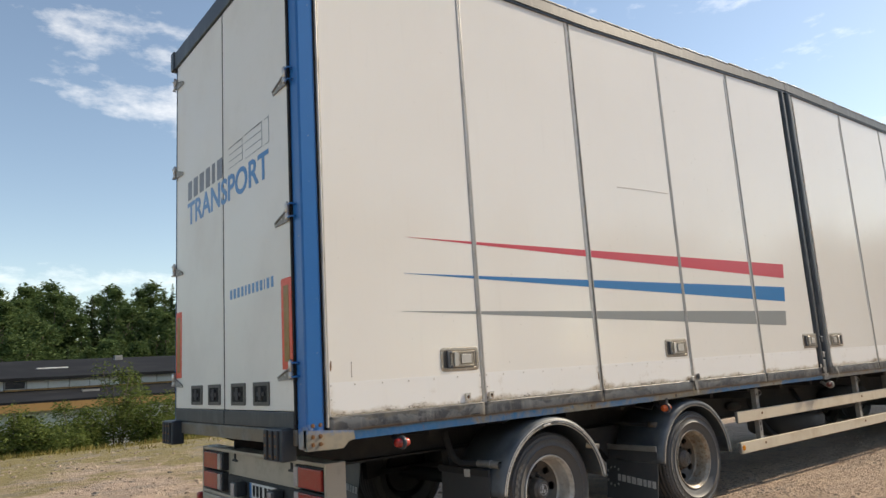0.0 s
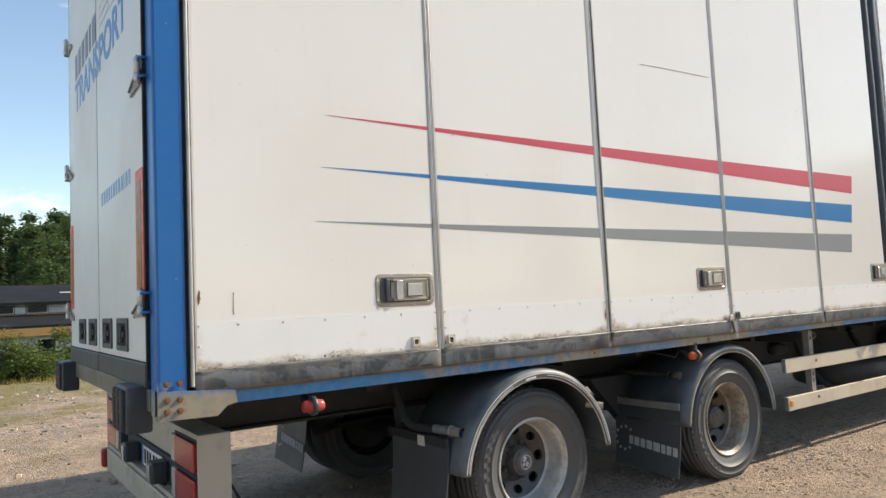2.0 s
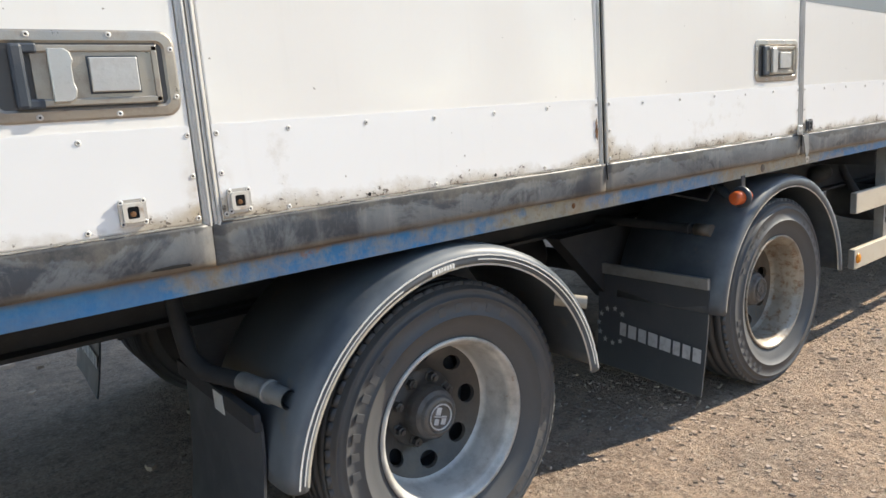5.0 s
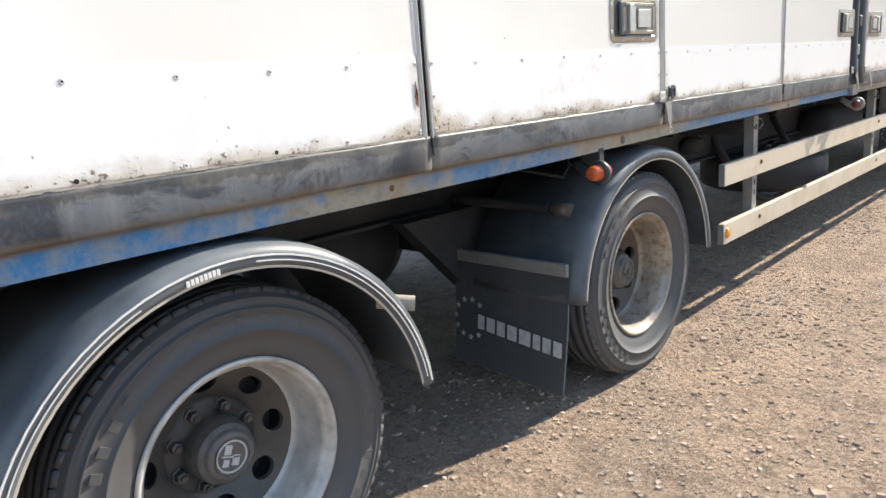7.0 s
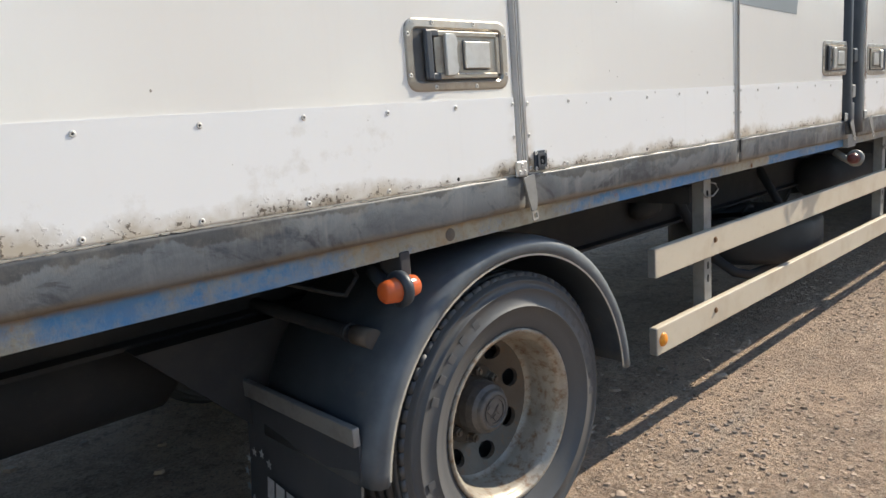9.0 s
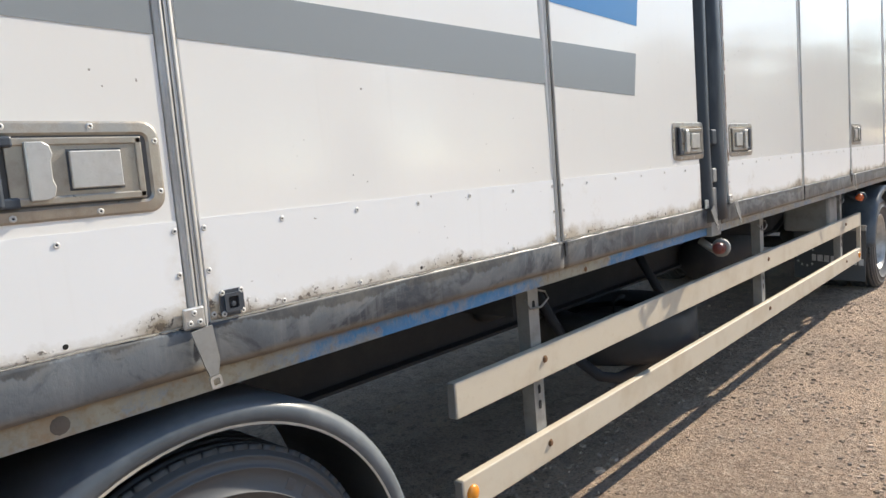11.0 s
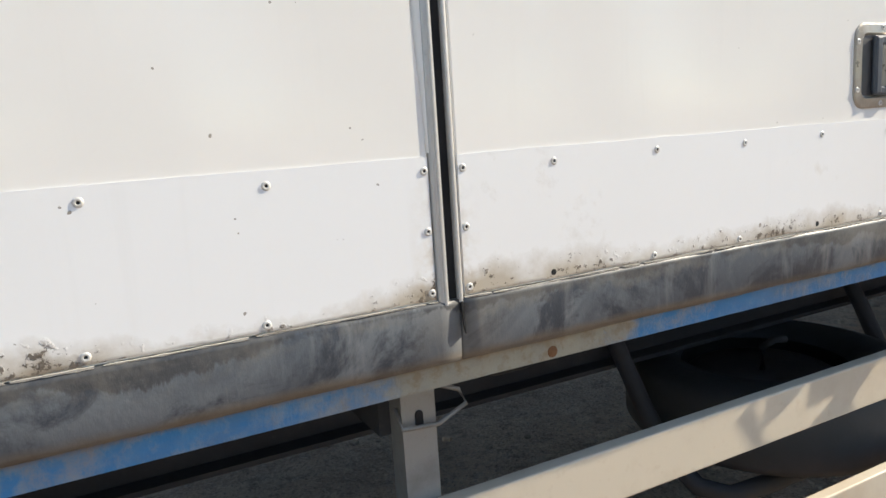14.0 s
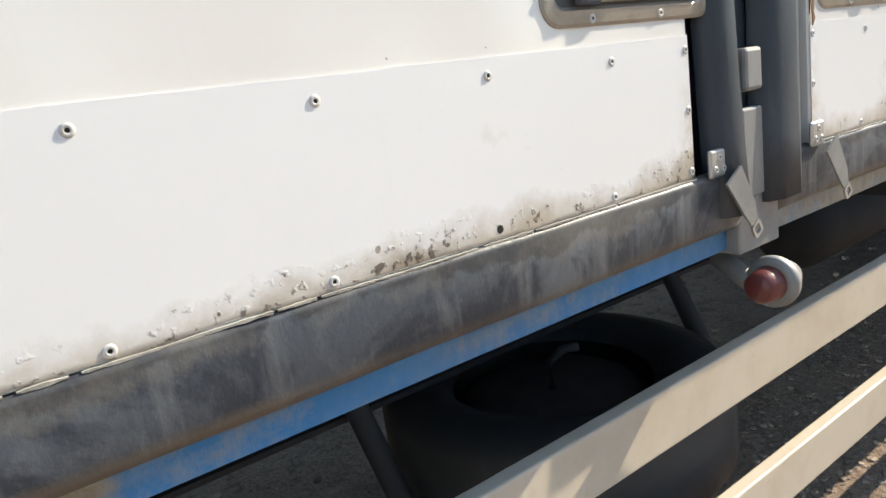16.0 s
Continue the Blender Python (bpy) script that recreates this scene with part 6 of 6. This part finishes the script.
# ---- vegetation ----
def leaf_paint(name, dark, light):
    p = Paint(name, dark, 0.75, 0.0, 0.15)
    r = p.span(node(p.t, "ShaderNodeNewGeometry").outputs["Random Per Island"], 0, 1)
    p.over(r, light)
    p.over(p.span(p.noise(0.6, 3.0), 0.5, 0.7), (dark[0] * 1.6, dark[1] * 1.15, dark[2]), 0.5)
    # light shines through thin leaves
    thin, mix = node(p.t, "ShaderNodeBsdfTranslucent"), node(p.t, "ShaderNodeMixShader", in_0=0.38)
    p.link(p.c, thin.inputs["Color"])
    p.link(p.b.outputs[0], mix.inputs[1])
    p.link(thin.outputs[0], mix.inputs[2])
    p.link(mix.outputs[0], p.t.nodes["Material Output"].inputs["Surface"])
    return p.m


LEAF = leaf_paint("bush_leaf", (0.055, 0.085, 0.02), (0.16, 0.20, 0.06))
FOREST = leaf_paint("broadleaf_foliage", (0.056, 0.094, 0.034), (0.088, 0.134, 0.050))
SPRUCE = leaf_paint("spruce_needles", (0.044, 0.074, 0.032), (0.066, 0.100, 0.044))
GRASS = leaf_paint("dry_grass", (0.14, 0.13, 0.035), (0.30, 0.25, 0.09))
BARK = simple("bark", (0.10, 0.08, 0.06), 0.9, 0.0, (0.04, 0.035, 0.03), 0.6, 9.0, 0.5)


def clumps(centres, sizes, count, leaf, rng):
    """A mesh of small leaf-shaped faces scattered in many clumps."""
    verts, faces = [], []
    for (c, s) in zip(centres, sizes):
        for _ in range(count):
            d = Vector((rng.gauss(0, 1), rng.gauss(0, 1), rng.gauss(0, 0.8)))
            d = d.normalized() * s * rng.random() ** 0.45
            q = Vector(c) + d
            a, b = rng.uniform(0, math.tau), rng.uniform(-1.0, 1.0)
            u = Vector((math.cos(a), math.sin(a), b * 0.6)) * leaf * rng.uniform(0.6, 1.3)
            v = Vector((-math.sin(a) * 0.5, math.cos(a) * 0.5, 0.5 + 0.4 * b)) * leaf * rng.uniform(0.4, 0.7)
            i = len(verts)
            verts += [q - u, q - v * 0.6, q + u, q + v]
            faces.append((i, i + 1, i + 2, i + 3))
    return verts, faces


def raw(name, verts, faces, material, parent=None, label=""):
    m = bpy.data.meshes.new(name)
    m.from_pydata([tuple(v) for v in verts], [], faces)
    m.materials.append(material)
    o = new(name, m)
    if parent is not None:
        o.parent = parent
    if label:
        o["label"] = label
    return o


def broadleaf(seed, tall, wide):
    rng = random.Random(seed)
    t = empty("tree", "tall broadleaf tree with a dense green crown", "tree", "trees of the wood")
    bm = bmesh.new()
    lathe(bm, [(0.22, 0.0), (0.16, tall * 0.3), (0.09, tall * 0.7), (0.02, tall * 0.92)], (0, 0, 0), "Z", 8)
    for k in range(5):
        a = rng.uniform(0, math.tau)
        z = tall * rng.uniform(0.35, 0.65)
        tube(bm, [(0, 0, z), (math.cos(a) * wide * 0.3, math.sin(a) * wide * 0.3, z + tall * 0.1), (math.cos(a) * wide * 0.6, math.sin(a) * wide * 0.6, z + tall * 0.2)], 0.06, 6)
    part("trunk", bm, BARK, t)
    cs, ss = [], []
    for k in range(34):
        f = rng.random()
        z = tall * (0.28 + 0.70 * f)
        r = wide * math.sin(math.pi * min(0.97, 0.18 + 0.80 * f)) * rng.random() ** 0.4
        a = rng.uniform(0, math.tau)
        cs.append((r * math.cos(a), r * math.sin(a), z))
        ss.append(wide * rng.uniform(0.22, 0.42))
    v, f = clumps(cs, ss, 90, 0.30, rng)
    raw("crown", v, f, FOREST, t)
    return t


def spruce(seed, tall):
    rng = random.Random(seed)
    t = empty("spruce", "dark green pointed spruce in the wood", "tree", "trees of the wood")
    bm = bmesh.new()
    lathe(bm, [(0.2, 0.0), (0.1, tall * 0.5), (0.02, tall * 0.97)], (0, 0, 0), "Z", 8)
    part("trunk", bm, BARK, t)
    verts, faces = [], []
    for k in range(46):
        f = k / 46
        z = tall * (0.12 + 0.87 * f)
        reach = tall * 0.17 * (1 - f) ** 0.85 + 0.12
        for j in range(int(9 + 10 * (1 - f))):
            a = rng.uniform(0, math.tau)
            l = reach * rng.uniform(0.55, 1.15)
            d = Vector((math.cos(a), math.sin(a), 0))
            s = Vector((-d.y, d.x, 0)) * (0.16 + l * 0.16)
            base = Vector((0, 0, z + rng.uniform(-0.2, 0.2)))
            i = len(verts)
            verts += [base, base + d * l * 0.55 + s - Vector((0, 0, l * 0.12)), base + d * l - Vector((0, 0, l * rng.uniform(0.2, 0.45))), base + d * l * 0.55 - s - Vector((0, 0, l * 0.2))]
            faces.append((i, i + 1, i + 2, i + 3))
    raw("crown", verts, faces, SPRUCE, t)
    return t


rng = random.Random(11)
models = [broadleaf(1, 11, 3.2), broadleaf(2, 12.5, 3.6), broadleaf(3, 9.5, 3.0), broadleaf(4, 13.5, 3.4), spruce(5, 15), spruce(6, 13), spruce(7, 17)]
used = set()


def plant(k, x, y, s, z=None):
    m = pose(x, y, (ground_height(x, y) if z is None else z) - 0.2, 0, 0, rng.uniform(0, 360))
    o = models[k]
    if k in used:
        o = copy_thing(models[k], m)
    used.add(k)
    o.matrix_basis = m @ Matrix.Scale(s, 4)


for row, (y, n, lo, hi) in enumerate(((68, 46, 0.50, 0.70), (76, 44, 0.60, 0.85), (86, 42, 0.72, 0.98), (97, 42, 0.8, 1.02), (109, 42, 0.88, 1.1), (121, 42, 0.95, 1.18))):
    for i in range(n):
        x = -24 + (84 + row * 6) * (i + rng.uniform(-0.4, 0.4)) / n
        k = rng.choice((0, 1, 2, 3, 0, 4, 3, 2, 5) if row < 3 else (0, 4, 3, 6, 1, 3, 5, 4, 5))
        plant(k, x, y + rng.uniform(-4, 4), rng.uniform(lo, hi) * (0.86 if k > 3 else 1.0))
# the wood on the other side of the yard, which the far panels mirror
for i in range(40):
    x = 14 + 150 * i / 40 + rng.uniform(-2, 2)
    plant(rng.choice((0, 1, 3, 4, 6, 5)), x, -26 - rng.uniform(0, 10) - 0.05 * x, rng.uniform(0.8, 1.15))
for i in range(26):
    plant(rng.choice((0, 1, 3, 4, 6)), 60 + rng.uniform(0, 14), -36 + 36 * i / 26, rng.uniform(0.6, 0.9))
for i in range(26):
    plant(rng.choice((0, 1, 3, 4, 6)), -90 + 104 * i / 26, -46 - rng.uniform(0, 10), rng.uniform(0.8, 1.2))


def bush(x, y, tall, wide, seed, clump=34, leaf=0.055):
    rng = random.Random(seed)
    z = ground_height(x, y)
    b = empty("bush", "loose green bush with feathery twigs at the yard's edge", "bush", "bushes at the edge")
    bm = bmesh.new()
    cs, ss = [], []
    for k in range(clump):
        a = rng.uniform(0, math.tau)
        r = wide * rng.random() ** 0.6
        h = tall * rng.uniform(0.25, 1.0) * (1 - 0.45 * (r / wide) ** 2)
        tip = (r * math.cos(a), r * math.sin(a), h)
        tube(bm, [(0.1 * math.cos(a), 0.1 * math.sin(a), 0), (tip[0] * 0.5, tip[1] * 0.5, h * 0.6), tip], 0.012, 5)
        cs.append(tip)
        ss.append(0.28 * rng.uniform(0.7, 1.5))
        cs.append((tip[0] * 0.7, tip[1] * 0.7, h * 0.65))
        ss.append(0.32)
    part("stem", bm, BARK, b)
    v, f = clumps(cs, ss, 110, leaf, rng)
    raw("leaves", v, f, LEAF, b)
    b.location = (x, y, z - 0.03)


for k, (x, y, tall, wide) in enumerate(((3.0, 18.5, 2.6, 1.5), (4.1, 17.8, 2.0, 1.2), (1.9, 18.2, 1.5, 0.9), (0.3, 17.0, 1.3, 1.0), (-1.0, 17.6, 1.5, 1.2), (5.2, 18.6, 1.9, 1.2), (6.4, 18.2, 1.6, 1.2),
                                       (-2.6, 18.0, 1.4, 1.2), (8.0, 18.8, 1.7, 1.3), (1.1, 16.6, 0.9, 0.8), (-4.2, 18.2, 1.5, 1.3), (10.0, 18.6, 1.6, 1.3))):
    bush(x, y, tall, wide, 40 + k)

# grass along the edge
rng = random.Random(21)
verts, faces = [], []
for _ in range(9000):
    x, y = rng.uniform(-8, 12), 12.2 + 5.5 * rng.random() ** 0.7
    if noise.noise((x * 0.5, y * 0.7, 3)) + (y - 13.6) * 0.16 < rng.uniform(-0.25, 0.25):
        continue
    z = ground_height(x, y)
    h = rng.uniform(0.05, 0.16) + max(0, (y - 15) * 0.05)
    a = rng.uniform(0, math.tau)
    d = Vector((math.cos(a), math.sin(a), 0)) * 0.012
    lean = Vector((rng.uniform(-0.06, 0.06), rng.uniform(-0.06, 0.06), h))
    i = len(verts)
    verts += [Vector((x, y, z)) - d, Vector((x, y, z)) + d, Vector((x, y, z)) + lean]
    faces.append((i, i + 1, i + 2))
tagged(raw("grass", verts, faces, GRASS), "dry yellow-green grass along the edge of the yard", "grass", kind="stuff")

# ---- the low building below the yard ----
p = Paint("black_roof_felt", (0.014, 0.015, 0.018), 0.9, 0.0, 0.12)
p.over(p.span(p.noise(0.6, 5.0), 0.45, 0.7), (0.03, 0.031, 0.033), 0.6)
ROOF = p.m
WOOD = simple("orange_brown_wood", (0.36, 0.20, 0.07), 0.6, 0.0, (0.2, 0.1, 0.04), 0.4, 2.0, 0)
WALL = simple("pale_render", (0.50, 0.51, 0.50), 0.8, 0.0, (0.4, 0.4, 0.38), 0.3, 0.8, 0)
CURTAIN = simple("white_curtain", (0.7, 0.7, 0.68), 0.8, 0.0, (0.5, 0.5, 0.48), 0.3, 3.0, 0)
p = Paint("window_glass", (0.012, 0.014, 0.018), 0.05)
GLASS = p.m
house = empty("building", "long low building with black roofs and a band of windows", "building")
BX0, BX1, BY = -22.0, 34.0, 38.0
bm = bmesh.new()
prism(bm, [(BY + 4.0, 2.25), (BY + 13, 3.55), (BY + 13, 3.40), (BY + 4.0, 2.10)], BX1 - BX0, lambda u, v, w: (BX0 + w, u, v))
roof = part("roof", bm, ROOF, house, "black felt upper roof")
bm = bmesh.new()
prism(bm, [(BY - 0.5, 0.98), (BY + 4.6, 1.52), (BY + 4.6, 1.40), (BY - 0.5, 0.84)], BX1 - BX0, lambda u, v, w: (BX0 + w, u, v))
part("lower_roof", bm, ROOF, house, "black felt lower roof")
part("wall", boxed(BX0, BX1, BY, BY + 0.3, -2.6, 0.86), WALL, house, "pale rendered wall")
part("upper_wall", boxed(BX0, BX1, BY + 4.7, BY + 5.0, 1.35, 2.2), ROOF, house, "dark clerestory wall")
part("fascia", boxed(BX0, BX1, BY - 0.53, BY - 0.46, 0.46, 0.86), WOOD, house, "orange-brown wooden fascia")
part("upper_fascia", boxed(BX0, BX1, BY + 4.5, BY + 4.66, 1.53, 1.62), WOOD, house, "wooden sill band")
rng = random.Random(4)
x = BX0 + 0.4
k = 0
while x < BX1 - 1.2:
    wide = 1.05
    win = part("window", boxed(x, x + wide, BY + 4.55, BY + 4.69, 1.63, 2.10), CURTAIN, house)
    for j in range(1):
        part("pane", boxed(x + 0.05, x + wide - 0.05, BY + 4.52, BY + 4.545, 1.67, 2.06), GLASS if rng.random() < 0.45 else CURTAIN, win)
    x += wide + 0.04
    k += 1
    if k % 5 == 0:
        post = part("pier", boxed(x, x + 0.5, BY + 4.5, BY + 4.69, 1.55, 2.12), CURTAIN, house, "white pier")
        x += 0.55
x = BX0 + 1.5
while x < BX1 - 2:
    win = part("window", boxed(x, x + 0.95, BY - 0.05, BY + 0.02, -0.62, 0.34), CURTAIN, house, "white framed window")
    part("pane", boxed(x + 0.09, x + 0.86, BY - 0.07, BY - 0.051, -0.52, 0.25), GLASS, win)
    x += 4.6
for x, y, z, w, h in ((4.4, BY + 8, 2.8, 1.7, 0.1), (9.6, BY + 11.5, 3.3, 0.5, 0.35), (6.0, BY + 2.5, 1.25, 0.9, 0.16), (0.4, BY + 1.6, 1.1, 0.25, 0.3), (14, BY + 9, 2.95, 1.5, 0.1), (12.2, BY + 2.5, 1.25, 0.25, 0.5)):
    part("roof_vent", boxed(x, x + w, y, y + 0.5, z, z + h, bevel=0.02), GREY_STEEL if w < 1 else CURTAIN, house, "roof vent")

# ---- loose stones on the yard ----
rng = random.Random(9)


def stones(count, x0, x1, y0, y1, lo, hi, crowd):
    verts, faces = [], []
    for _ in range(count):
        x, y = rng.uniform(x0, x1), rng.uniform(y0, y1)
        if noise.noise((x * crowd, y * crowd, 5)) < rng.uniform(-0.7, 0.35):
            continue
        s = lo + (hi - lo) * rng.random() ** 4
        z = ground_height(x, y)
        a = rng.uniform(0, math.tau)
        i = len(verts)
        ca, sa = math.cos(a), math.sin(a)
        top = s * rng.uniform(0.35, 0.7)
        ring = []
        for k in range(5):
            b = a + math.tau * k / 5 + rng.uniform(-0.35, 0.35)
            r = s * rng.uniform(0.7, 1.2)
            ring.append((r * math.cos(b), r * math.sin(b)))
        for u, v in ring:
            verts.append((x + u, y + v, z - 0.3 * s))
        for u, v in ring:
            verts.append((x + u * 0.72, y + v * 0.72, z + top * rng.uniform(0.6, 1.0)))
        for k in range(5):
            faces.append((i + k, i + (k + 1) % 5, i + 5 + (k + 1) % 5, i + 5 + k))
        faces.append(tuple(i + 5 + k for k in range(5)))
    return verts, faces


va, fa = stones(90000, -2.5, 12.5, -2.4, 0.8, 0.0025, 0.016, 0.9)
vb, fb = stones(3500, -4, 16, -3.5, 3.2, 0.006, 0.034, 0.8)
vc, fc = stones(5000, -6, 10, 3.0, 14, 0.01, 0.05, 0.5)
n1, n2 = len(va), len(va) + len(vb)
tagged(raw("loose_stones", va + vb + vc, fa + [tuple(i + n1 for i in f) for f in fb] + [tuple(i + n2 for i in f) for f in fc], STONE), "loose grey and brown gravel stones", "gravel", kind="stuff")
